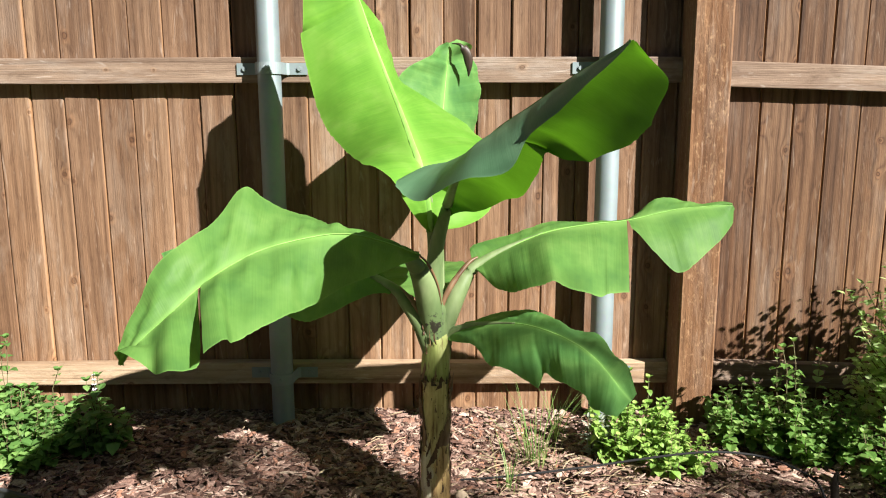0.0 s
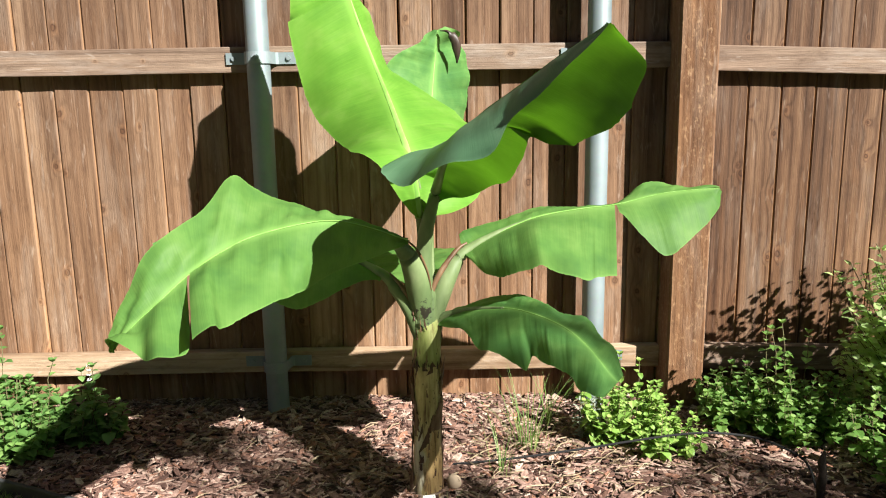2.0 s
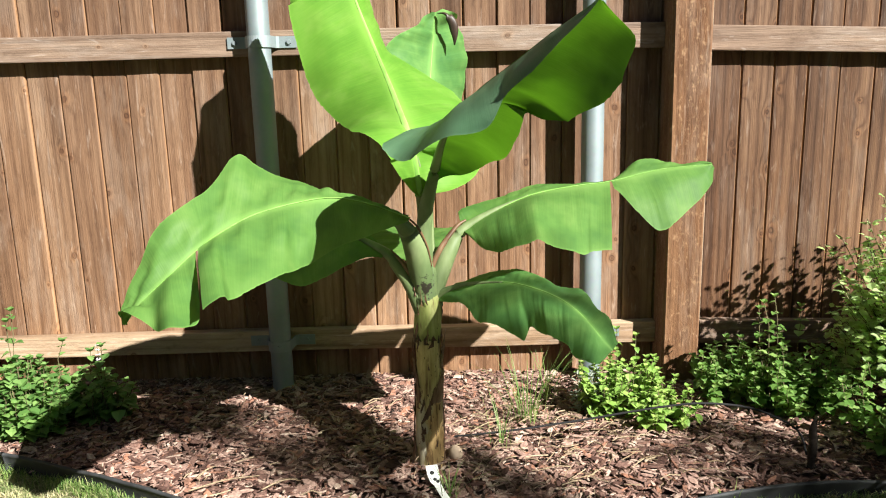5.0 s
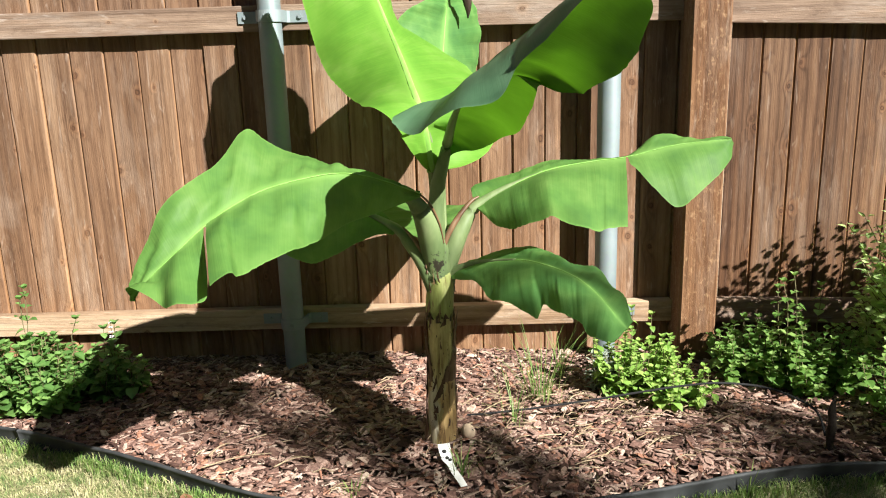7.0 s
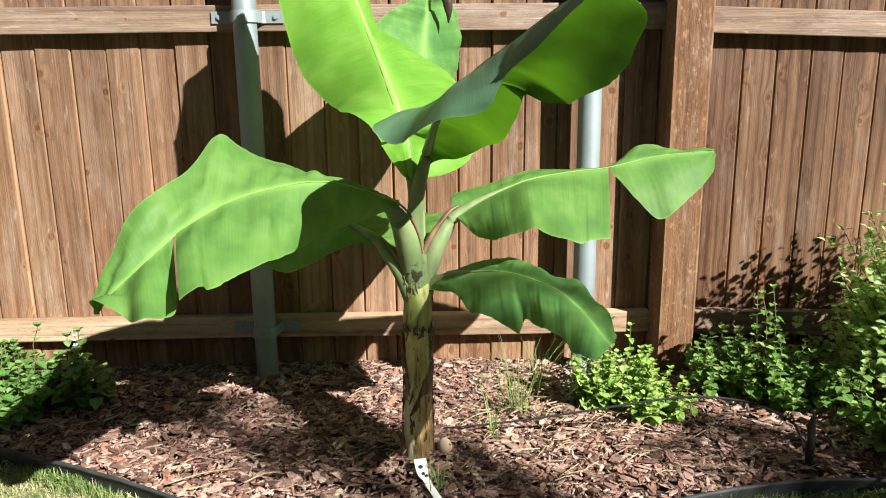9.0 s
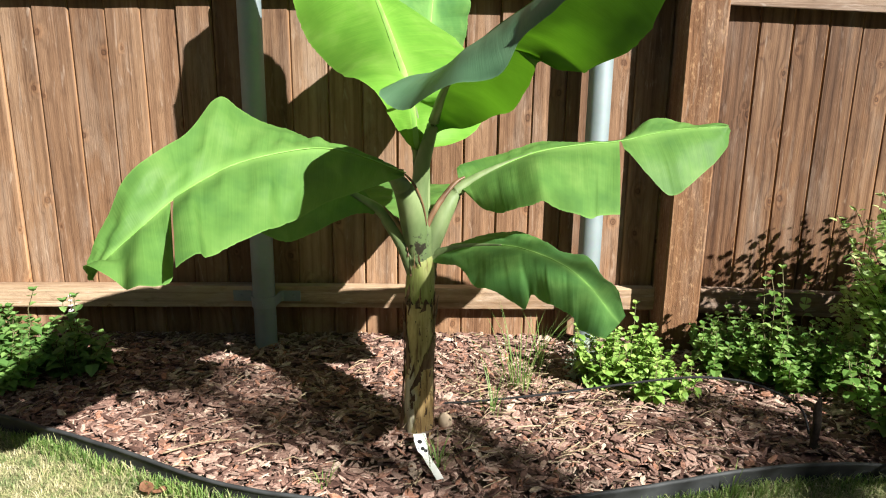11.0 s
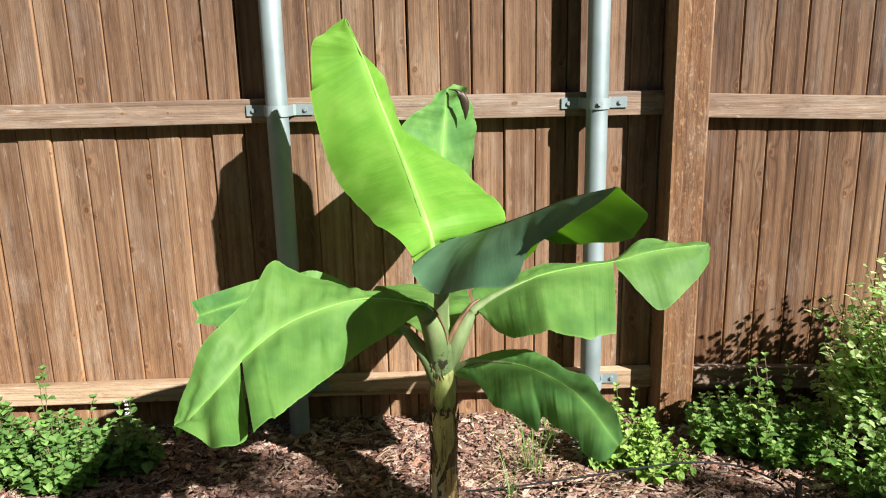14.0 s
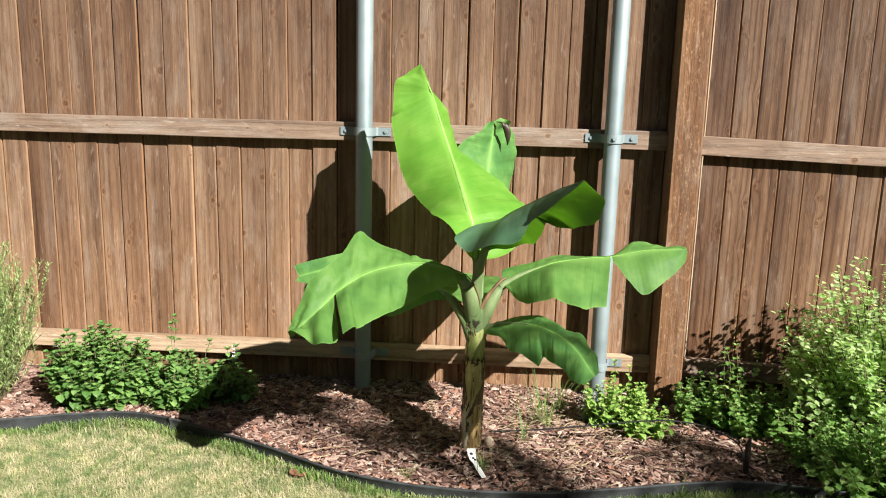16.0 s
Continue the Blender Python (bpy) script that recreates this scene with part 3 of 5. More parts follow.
# plastic edging round the bed
profile = [(0.006, -0.06), (0.005, -0.01), (0.0045, 0.020), (0.0065, 0.024), (0.006, 0.029), (0.002, 0.0315), (-0.003, 0.030), (-0.0045, 0.026), (-0.002, 0.022), (-0.0015, -0.01), (0.0, -0.06)]
edging = tagged(empty("lawn_edging", (0, 0, 0)), "dusty black plastic lawn edging curving round the bed", "edging")
for first, last, drop in ((14, 68, 0.0), (67, 150, -0.003), (149, 222, 0.002)):
    verts = []
    line = EDGE_LINE[first:last]
    for i, p in enumerate(line):
        t = line[min(i + 1, len(line) - 1)] - line[max(i - 1, 0)]
        t = t / np.linalg.norm(t)
        n = np.array((t[1], -t[0]))
        sag = 0.005 * noise.noise((p[0] * 3, 2.0, 0)) + 0.0015 * noise.noise((p[0] * 14, 5.0, 0)) + drop
        lean = 0.25 + 0.25 * noise.noise((p[0] * 2.2, 8.0, 0))
        for d, z in profile:
            q = p + n * (d + lean * max(z, 0) + drop)
            verts.append((q[0], q[1], z * 0.98 + sag))
    k = len(profile)
    faces = [(i * k + j, (i + 1) * k + j, (i + 1) * k + (j + 1) % k, i * k + (j + 1) % k) for i in range(len(line) - 1) for j in range(k)]
    faces += [tuple(range(k))[::-1], tuple(range((len(line) - 1) * k, len(line) * k))]
    mesh_object("edging_strip", verts, faces, PLASTIC, edging, smooth=True)

# ---- out of view: walls added to cut low sky light, and a shade tree ----
def plain_wall(name, lo, hi, label, mat):
    tagged(part(name, box(bmesh.new(), lo, hi, 0.01), mat), label, "wall", kind="structure")


plain_wall("wall_south", (-7.0, -6.3, -0.1), (9.0, -6.0, 4.2), "plain unseen wall added behind the lawn", UNSEEN_WALL)
plain_wall("wall_west", (-7.1, -6.0, -0.1), (-7.0, 2.6, 2.2), "plain unseen wall added beside the yard", UNSEEN_WALL)
plain_wall("wall_east", (9.0, -6.0, -0.1), (9.1, 2.6, 2.2), "plain unseen wall added beside the yard", UNSEEN_WALL)



def shade_tree(place, height, clumps, seed):
    """Young tree on the sunny side of the yard: tapered trunk, limbs, and a crown of leafy clumps with gaps."""
    rng = random.Random(seed)
    thing = tagged(empty("tree", (*place, -0.02)), "young leafy tree shading the lawn and bed", "tree")
    v, f = tube([(0, 0, 0), (0.03, -0.02, height * 0.3), (-0.02, 0.02, height * 0.6), (0.01, 0.0, height * 0.92)], [0.05, 0.04, 0.016, 0.006], 24, 9, 1.0, 0.1)
    mesh_object("trunk", v, f, TWIG, thing, smooth=True)
    lv, lf = [], []
    side = Vector((0.7071, 0.7071, 0))
    deep = Vector((0.7071, -0.7071, 0))
    for across, z, wide, tall, count in clumps:
        c = side * across + Vector((0, 0, z))
        v, f = tube([(0, 0, z * 0.82), tuple(c * 0.5 + Vector((0, 0, z * 0.44))), tuple(c)], [0.02, 0.012, 0.004], 8, 6)
        mesh_object("limb", v, f, TWIG, thing)
        for k in range(count):
            while True:
                q = Vector([rng.uniform(-1, 1) for i in range(3)])
                if q.length < 1:
                    break
            p = c + side * q.x * wide + deep * q.y * 0.3 + Vector((0, 0, q.z * tall))
            a = rng.uniform(0, 6.28)
            out = Vector((math.cos(a), math.sin(a), rng.uniform(-0.7, 0.4))).normalized()
            n = len(lv)
            w = out.cross(Vector((0, 0, 1))).normalized()
            ln = rng.uniform(0.05, 0.085)
            lift = Vector((0, 0, 0.01))
            lv.extend(tuple(x) for x in (p, p + out * ln * 0.45 + w * ln * 0.3 + lift, p + out * ln, p + out * ln * 0.45 - w * ln * 0.3 + lift))
            lf.append((n, n + 1, n + 2, n + 3))
    tagged(mesh_object("crown", lv, lf, TREE_LEAF, thing), kind="stuff")


shade_tree((4.45, -2.55), 5.0, [(-0.085, 4.61, 0.10, 0.15, 95), (0.10, 4.79, 0.10, 0.10, 46), (-0.09, 4.84, 0.20, 0.15, 115), (-0.20, 4.98, 0.16, 0.08, 30), (0.12, 4.36, 0.09, 0.09, 62),
    (-0.12, 4.16, 0.10, 0.10, 24), (0.06, 4.20, 0.14, 0.08, 18), (0.26, 4.06, 0.16, 0.12, 46), (0.02, 3.95, 0.2, 0.10, 30), (0.40, 3.86, 0.2, 0.14, 50), (0.56, 3.97, 0.09, 0.10, 50), (0.72, 3.84, 0.15, 0.08, 50), (0.74, 4.10, 0.09, 0.08, 38), (0.76, 4.10, 0.09, 0.07, 60), (0.58, 4.06, 0.12, 0.07, 60), (0.62, 3.90, 0.10, 0.04, 45), (0.15, 4.40, 0.08, 0.07, 60),
    (-0.15, 3.62, 0.3, 0.2, 110), (0.3, 3.5, 0.4, 0.25, 190), (-0.05, 3.2, 0.5, 0.25, 420)], 19)

# ---- fence ----
PICKET_FRONT, RAIL_FRONT = 2.540, 2.500
rng = random.Random(3)


def picket_mesh(mat):
    """A sawn board one metre wide, to be scaled to its width; slightly bowed and twisted, with eased edges."""
    bm = bmesh.new()
    box(bm, (-0.052, 0, 0), (0.052, 0.017, 2.2), 0.0042, 1)
    bow, twist = rng.uniform(-0.003, 0.003), rng.uniform(-0.0022, 0.0022)
    bmesh.ops.bisect_plane(bm, geom=bm.verts[:] + bm.edges[:] + bm.faces[:], plane_co=(0, 0, 1.1), plane_no=(0, 0, 1))
    for v in bm.verts:
        f = v.co.z / 2.2
        v.co.y += bow * math.sin(math.pi * f) + twist * v.co.x / 0.052 * f
    me = bpy.data.meshes.new("picket")
    bm.to_mesh(me)
    bm.free()
    me.materials.append(mat)
    return me


PICKETS = [picket_mesh(PICKET_WOOD) for k in range(7)]
DARK_PICKETS = [picket_mesh(DARK_PICKET_WOOD) for k in range(5)]


def pickets(fence, edges, base, front, slope=0.0, boards=PICKETS):
    """Boards butted between the given edges, with a hair's breadth of gap."""
    for a, b in zip(edges, edges[1:]):
        p = new("picket", boards[rng.randrange(len(boards))])
        p.parent = fence
        gap = rng.choice((0.0006, 0.0012, 0.002, 0.003))
        m = pose((a + b) / 2, front + rng.choice((0.0, 0.001, 0.002, 0.004, 0.007)), base + rng.uniform(-0.012, 0.01) - slope * (a - edges[0]), 0, rng.gauss(0, 0.05), rng.gauss(0, 0.9))
        p.matrix_basis = m @ Matrix.Diagonal(((b - a - gap) / 0.104, 1, 1, 1))


def rail(fence, x0, x1, z0, z1, height, front, mat=RAIL_WOOD, deep=0.039):
    """A sawn rail between two points, its top edge from z0 to z1."""
    bm = box(bmesh.new(), (0, 0, -height), (x1 - x0, deep, 0), 0.003)
    for cut in range(1, 8):
        bmesh.ops.bisect_plane(bm, geom=bm.verts[:] + bm.edges[:] + bm.faces[:], plane_co=((x1 - x0) * cut / 8, 0, 0), plane_no=(1, 0, 0))
    for v in bm.verts:
        f = v.co.x / (x1 - x0)
        v.co.z += (z1 - z0) * f + 0.003 * noise.noise((x0 * 7 + v.co.x * 2, z0 * 9, 0))
    ob = part("rail", bm, mat, fence)
    ob.location = (x0, front, z0)
    return ob


fence = tagged(empty("fence", (0, 0, 0)), "weathered brown cedar picket fence with two rails", "fence")
WEST = [-0.470 - 0.1045 * k + (rng.uniform(-0.007, 0.007) if k > 6 else rng.uniform(-0.002, 0.002)) for k in range(22, -1, -1)]
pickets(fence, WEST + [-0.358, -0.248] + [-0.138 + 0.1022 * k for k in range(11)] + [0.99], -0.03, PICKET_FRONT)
# hidden second row, added to block light through the gaps
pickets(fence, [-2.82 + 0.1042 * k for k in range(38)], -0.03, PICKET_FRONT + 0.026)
rail(fence, -2.76, -0.336, 1.122, 1.128, 0.075, RAIL_FRONT)
rail(fence, -0.334, 0.884, 1.128, 1.124, 0.075, RAIL_FRONT)
rail(fence, -2.76, -0.336, 0.170, 0.176, 0.070, RAIL_FRONT, LOW_RAIL_WOOD)
rail(fence, -0.334, 0.884, 0.176, 0.172, 0.070, RAIL_FRONT, LOW_RAIL_WOOD)

fence_b = tagged(empty("fence", (0.0, 0, 0)), "brown cedar picket fence with sloping rails, dappled by leaf shadows", "fence")
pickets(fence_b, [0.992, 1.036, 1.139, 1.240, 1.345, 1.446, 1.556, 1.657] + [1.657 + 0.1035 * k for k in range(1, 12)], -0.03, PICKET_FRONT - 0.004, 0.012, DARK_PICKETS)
# added rear row, unseen, keeps light out of these gaps
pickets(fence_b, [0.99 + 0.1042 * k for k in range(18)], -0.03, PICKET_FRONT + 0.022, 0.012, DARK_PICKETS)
rail(fence_b, 1.003, 2.84, 1.112, 1.047, 0.075, RAIL_FRONT - 0.004)
rail(fence_b, 1.003, 2.84, 0.176, 0.112, 0.078, RAIL_FRONT - 0.004)

# pale strip added to draw the thin bright line right of the post
batten = part("batten", box(bmesh.new(), (1.024, 2.502, 0.0), (1.030, 2.535, 2.2), 0.0015, 1), PALE_WOOD, fence_b, "thin pale strip added beside the post")
post = box(bmesh.new(), (0.884, 2.418, -0.3), (1.001, 2.533, 2.25), 0.007, 1)
for cut in range(1, 12):
    bmesh.ops.bisect_plane(post, geom=post.verts[:] + post.edges[:] + post.faces[:], plane_co=(0, 0, -0.3 + 0.21 * cut), plane_no=(0, 0, 1))
for v in post.verts:
    v.co.x += 0.003 * noise.noise((v.co.x * 5, v.co.y * 5, v.co.z * 1.6))
post = part("wooden_post", post, POST_WOOD)
tagged(post, "thick rough-sawn reddish brown wooden fence post", "post")


def steel_post(x, y, lean=0.0):
    r, n = 0.0340, 28
    rings = [(-0.3, r), (2.28, r), (2.30, r * 0.8), (2.31, 0.004)]
    verts = [(math.cos(2 * math.pi * k / n) * q, math.sin(2 * math.pi * k / n) * q, z) for z, q in rings for k in range(n)]
    faces = [(i * n + k, i * n + (k + 1) % n, (i + 1) * n + (k + 1) % n, (i + 1) * n + k) for i in range(len(rings) - 1) for k in range(n)]
    faces.append(tuple(range((len(rings) - 1) * n, len(rings) * n)))
    ob = mesh_object("steel_post", verts, faces, STEEL, smooth=True)
    ob.matrix_world = pose(x, y, 0, 0, lean, 0)
    return tagged(ob, "round galvanised steel fence post standing in the mulch", "post", "steel fence posts")


steel_post(-0.342, 2.455)
steel_post(0.658, 2.455)


def bracket(x, z, rusty=False):
    """Bent steel strap that holds the pipe to the rail, with three bolts."""
    thing = tagged(empty("pipe_bracket", (x, RAIL_FRONT, z)), "galvanised strap bracket bolting the steel post to the rail", "bracket", "pipe brackets")
    r, h, th = 0.0365, 0.017, 0.0028
    path = [(-0.105, -0.003), (-0.052, -0.003), (-0.042, -0.008)]
    path += [(r * math.cos(math.radians(a)), -0.045 - r * math.sin(math.radians(a))) for a in range(172, 7, -12)]
    path += [(0.042, -0.008), (0.052, -0.003), (0.105, -0.003)]
    verts = []
    for i, (px, py) in enumerate(path):
        for sy in (0, -th):
            for sz in (-h, h):
                verts.append((px * (1 + (0.05 if sy and abs(px) < 0.05 else 0)), py + sy, sz))
    faces = []
    for i in range(len(path) - 1):
        a, b = i * 4, i * 4 + 4
        faces += [(a, a + 1, b + 1, b), (a + 2, b + 2, b + 3, a + 3), (a + 1, a + 3, b + 3, b + 1), (a, b, b + 2, a + 2)]
    faces += [(0, 2, 3, 1), (len(verts) - 4, len(verts) - 3, len(verts) - 1, len(verts) - 2)]
    mesh_object("strap", verts, faces, STEEL, thing)
    for bx, by in ((-0.082, -0.006), (0.0, -0.0845), (0.082, -0.006)):
        bm = bmesh.new()
        bmesh.ops.create_cone(bm, cap_ends=True, segments=6, radius1=0.0075, radius2=0.0068, depth=0.006, matrix=Matrix.Translation((bx, by - 0.003, 0)) @ Matrix.Rotation(radians(90), 4, "X"))
        bmesh.ops.create_cone(bm, cap_ends=True, segments=16, radius1=0.0105, radius2=0.0105, depth=0.0016, matrix=Matrix.Translation((bx, by, 0)) @ Matrix.Rotation(radians(90), 4, "X"))
        part("bolt", bm, STEEL, thing)
    return thing


for x in (-0.342, 0.658):
    bracket(x, 1.092)
    bracket(x, 0.146)


# ---- banana plant ----
DROOPING = dict(ref=(0, 0, 1),
 rib=[(0.114, 1.760, 0.669), (0.035, 1.670, 0.716), (-0.033, 1.600, 0.741), (-0.113, 1.550, 0.736), (-0.175, 1.500, 0.723), (-0.216, 1.460, 0.703), (-0.248, 1.410, 0.682), (-0.284, 1.360, 0.647), (-0.326, 1.330, 0.608), (-0.350, 1.320, 0.575)],
 upper=[[(0, 0.011, 23, -0.003), (0.182, 0.021, 25, -0.05), (0.325, 0.060, 5, -0.03), (0.458, 0.096, 18, -0.055), (0.573, 0.122, 32, -0.096), (0.66, 0.119, 44, -0.133), (0.705, 0.083, 48, -0.089), (0.748, 0.076, 52, -0.044), (0.848, 0.075, 38, -0.027), (0.94, 0.038, 37, -0.002), (1, 0.026, 46, -0.016)]],
 lower=[[(0, 0.014, -91, 0.008), (0.182, 0.077, -114, 0.017), (0.325, 0.119, -120, 0.044), (0.458, 0.154, -141, 0.069), (0.573, 0.169, -154, 0.107), (0.66, 0.160, -167, 0.131), (0.745, 0.148, -178, 0.138)],
  [(0.755, 0.016, -144, 0.017), (0.763, 0.089, -162, 0.084), (0.792, 0.107, -158, 0.093), (0.848, 0.112, -173, 0.081), (0.912, 0.056, -168, 0.035), (1, 0.001, -326, 0.004)]],
)
SPREADING = dict(ref=(0, 0, 1),
 rib=[(0.236, 1.910, 0.611), (0.319, 1.920, 0.654), (0.412, 1.930, 0.690), (0.521, 1.945, 0.706), (0.605, 1.955, 0.713), (0.728, 1.970, 0.737), (0.863, 1.985, 0.745)],
 upper=[[(0, 0.047, 131, 0.014), (0.083, 0.054, 143, -0.008), (0.145, 0.043, 157, 0.015), (0.297, 0.042, 160, 0.007), (0.468, 0.034, 179, 0.012), (0.598, 0.029, 184, 0.012), (0.688, 0.044, 142, 0.038), (0.792, 0.037, 167, 0.037), (0.89, 0.021, 165, 0.016), (1, 0.003, 87, 0.001)]],
 lower=[[(0, 0.033, -18, 0.004), (0.062, 0.121, -18, -0.016), (0.145, 0.195, -15, -0.044), (0.233, 0.239, -12, -0.052), (0.297, 0.246, -12, -0.061), (0.383, 0.231, -24, -0.074), (0.468, 0.233, -31, -0.062), (0.595, 0.218, -37, -0.072)],
  [(0.6, 0.031, -35, -0.003), (0.645, 0.095, -42, -0.004), (0.71, 0.155, -49, -0.008), (0.792, 0.143, -50, -0), (0.89, 0.094, -51, 0.008), (0.953, 0.047, -59, 0.013), (1, 0.01, -86, 0.006)]],
)
LOWEST = dict(ref=(0, 0, 1),
 rib=[(0.175, 1.880, 0.458), (0.249, 1.830, 0.494), (0.330, 1.740, 0.520), (0.385, 1.660, 0.525), (0.429, 1.580, 0.521), (0.459, 1.520, 0.504), (0.486, 1.460, 0.476), (0.500, 1.440, 0.462)],
 upper=[[(0, 0.013, 154, 0.003), (0.168, 0.033, 159, -0.023), (0.38, 0.057, 162, -0.044), (0.55, 0.068, 179, -0.064), (0.708, 0.082, 187, -0.058), (0.828, 0.068, 189, -0.045), (0.95, 0.055, 182, -0.041), (1, 0.024, 176, -0.008)]],
 lower=[[(0, 0.022, -39, 0.006), (0.115, 0.08, -26, 0.044), (0.198, 0.134, -29, 0.094), (0.315, 0.148, -30, 0.127), (0.41, 0.153, -26, 0.167), (0.465, 0.1, -27, 0.119), (0.55, 0.101, -23, 0.13), (0.708, 0.085, -18, 0.121), (0.828, 0.084, 0, 0.111), (0.915, 0.075, 12, 0.083), (1, 0.057, 5, 0.017)]],
)
UPRIGHT = dict(ref=(0, -1, 0),
 rib=[(0.137, 1.860, 0.702), (0.129, 1.820, 0.772), (0.121, 1.810, 0.837), (0.104, 1.850, 0.881), (0.076, 1.950, 0.947), (0.037, 2.060, 1.033), (-0.008, 2.130, 1.143), (-0.045, 2.165, 1.246), (-0.053, 2.170, 1.261), (-0.089, 2.170, 1.349)],
 upper=[[(0, 0.009, 140, 0.01), (0.058, 0.039, 129, 0.019), (0.095, 0.079, 123, 0.051), (0.175, 0.105, 123, -0.021), (0.247, 0.123, 180, 0.039), (0.395, 0.171, 187, 0.058), (0.568, 0.191, 182, 0.007), (0.73, 0.182, 178, -0.036), (0.865, 0.163, 174, -0.027), (0.888, 0.111, 175, 0.07), (0.945, 0.06, 180, 0.035), (1, 0, 183, 0.004)]],
 lower=[[(0, 0.045, 21, 0.011), (0.095, 0.192, -36, -0.069), (0.175, 0.25, -39, -0.017), (0.247, 0.235, -41, 0.085), (0.395, 0.205, -49, 0.095), (0.468, 0.121, -61, 0.148), (0.568, 0.116, -80, 0.143), (0.65, 0.12, -77, 0.097), (0.73, 0.098, -75, 0.059), (0.865, 0.034, -74, 0.013), (0.888, 0.011, -65, -0.001), (1, 0.003, 0, 0.003)]],
)
BACK_TOP = dict(ref=(0, 0, 1),
 rib=[(0.157, 2.020, 0.789), (0.165, 2.180, 0.891), (0.165, 2.260, 0.956), (0.176, 2.320, 1.071), (0.186, 2.330, 1.153)],
 upper=[[(0, 0.007, -126, -0.004), (0.375, 0.081, -212, -0.009), (0.58, 0.133, -224, -0.025), (0.733, 0.158, -232, -0.028), (0.835, 0.117, -243, -0.011), (0.912, 0.054, -286, 0.006), (1, 0.014, -286, -0.001)]],
 lower=[[(0, 0.02, -47, -0.004), (0.2, 0.10, -48, 0.04), (0.375, 0.145, -50, 0.085), (0.58, 0.168, -55, 0.108), (0.733, 0.159, -64, 0.091), (0.835, 0.146, -70, 0.073), (0.912, 0.11, -114, 0.039), (1, 0.034, -118, 0.016)]],
)
ARCHING = dict(ref=(0, 0, 1),
 rib=[(0.165, 1.835, 0.725), (0.178, 1.79, 0.785), (0.19, 1.7, 0.835), (0.205, 1.6, 0.875), (0.228, 1.49, 0.912), (0.257, 1.37, 0.95), (0.305, 1.285, 0.988), (0.345, 1.21, 1.022), (0.393, 1.095, 1.058)],
 upper=[[(0.25, 0.028, -7, 0.069), (0.285, 0.099, -22, 0.112), (0.33, 0.162, -25, 0.138), (0.4, 0.178, -35, 0.145), (0.47, 0.175, -43, 0.149), (0.57, 0.148, -48, 0.172), (0.65, 0.148, -50, 0.116), (0.71, 0.09, -47, 0.053), (0.8, 0.062, -55, 0.047), (0.9, 0.032, -56, 0.036), (1, 0.002, -58, -0.0)]],
 lower=[[(0.04, 0.013, 212, -0.003), (0.11, 0.061, 209, -0.027), (0.2, 0.102, 199, -0.045), (0.32, 0.129, 207, -0.009), (0.42, 0.116, 206, 0.042), (0.48, 0.1, 198, 0.07), (0.54, 0.136, 197, 0.011), (0.62, 0.182, 198, -0.034), (0.74, 0.163, 208, 0.005), (0.85, 0.127, 217, 0.017), (0.9, 0.103, 217, 0.016), (0.955, 0.072, 214, 0.016), (1, 0.005, 222, 0.004)]],
)
BACK_LOW = dict(ref=(0, 0, 1),
 rib=[(0.053, 1.900, 0.559), (-0.015, 1.930, 0.590), (-0.096, 1.940, 0.622), (-0.203, 1.940, 0.650), (-0.321, 1.930, 0.652), (-0.481, 1.920, 0.606)],
 upper=[[(0, 0.004, 105, 0.004), (0.143, 0.032, 29, 0.018), (0.3, 0.06, 33, 0.005), (0.495, 0.069, 45, -0.015), (0.705, 0.053, 44, -0.028), (1, 0.041, 74, 0.008)]],
 lower=[[(0, 0.024, -165, -0), (0.143, 0.069, -150, -0.023), (0.3, 0.127, -129, -0.046), (0.495, 0.169, -119, -0.054), (0.705, 0.112, -117, -0.002), (1, 0.014, -131, 0.014)]],
)
BACK_SMALL = dict(ref=(0, 0, 1),
 rib=[(0.152, 1.920, 0.504), (0.150, 2.050, 0.523), (0.146, 2.200, 0.526), (0.145, 2.380, 0.517), (0.144, 2.440, 0.515)],
 upper=[[(0, 0.004, 180, 0), (0.253, 0.106, 180, 0.002), (0.54, 0.199, 174, 0.023), (0.885, 0.179, 172, -0.02), (1, 0.047, 175, 0)]],
 lower=[[(0, 0.014, -12, -0.001), (0.253, 0.071, -12, 0.007), (0.54, 0.094, 1, 0.018), (0.885, 0.078, 6, 0.009), (1, 0.01, 0, -0)]],
)


def rib_frame(data):
    pts = [np.array(p, float) for p in data["rib"]]
    dist = np.r_[0, np.cumsum([np.linalg.norm(b - a) for a, b in zip(pts, pts[1:])])]
    dist = dist / dist[-1]
    ref = np.array(data["ref"], float)

    def at(u):
        p = curve(pts, u, dist)
        t = curve(pts, min(u + 0.02, 1), dist) - curve(pts, max(u - 0.02, 0), dist)
        t /= np.linalg.norm(t)
        n = ref - t * (ref @ t)
        n /= np.linalg.norm(n)
        return p, t, n, np.cross(t, n)
    return at


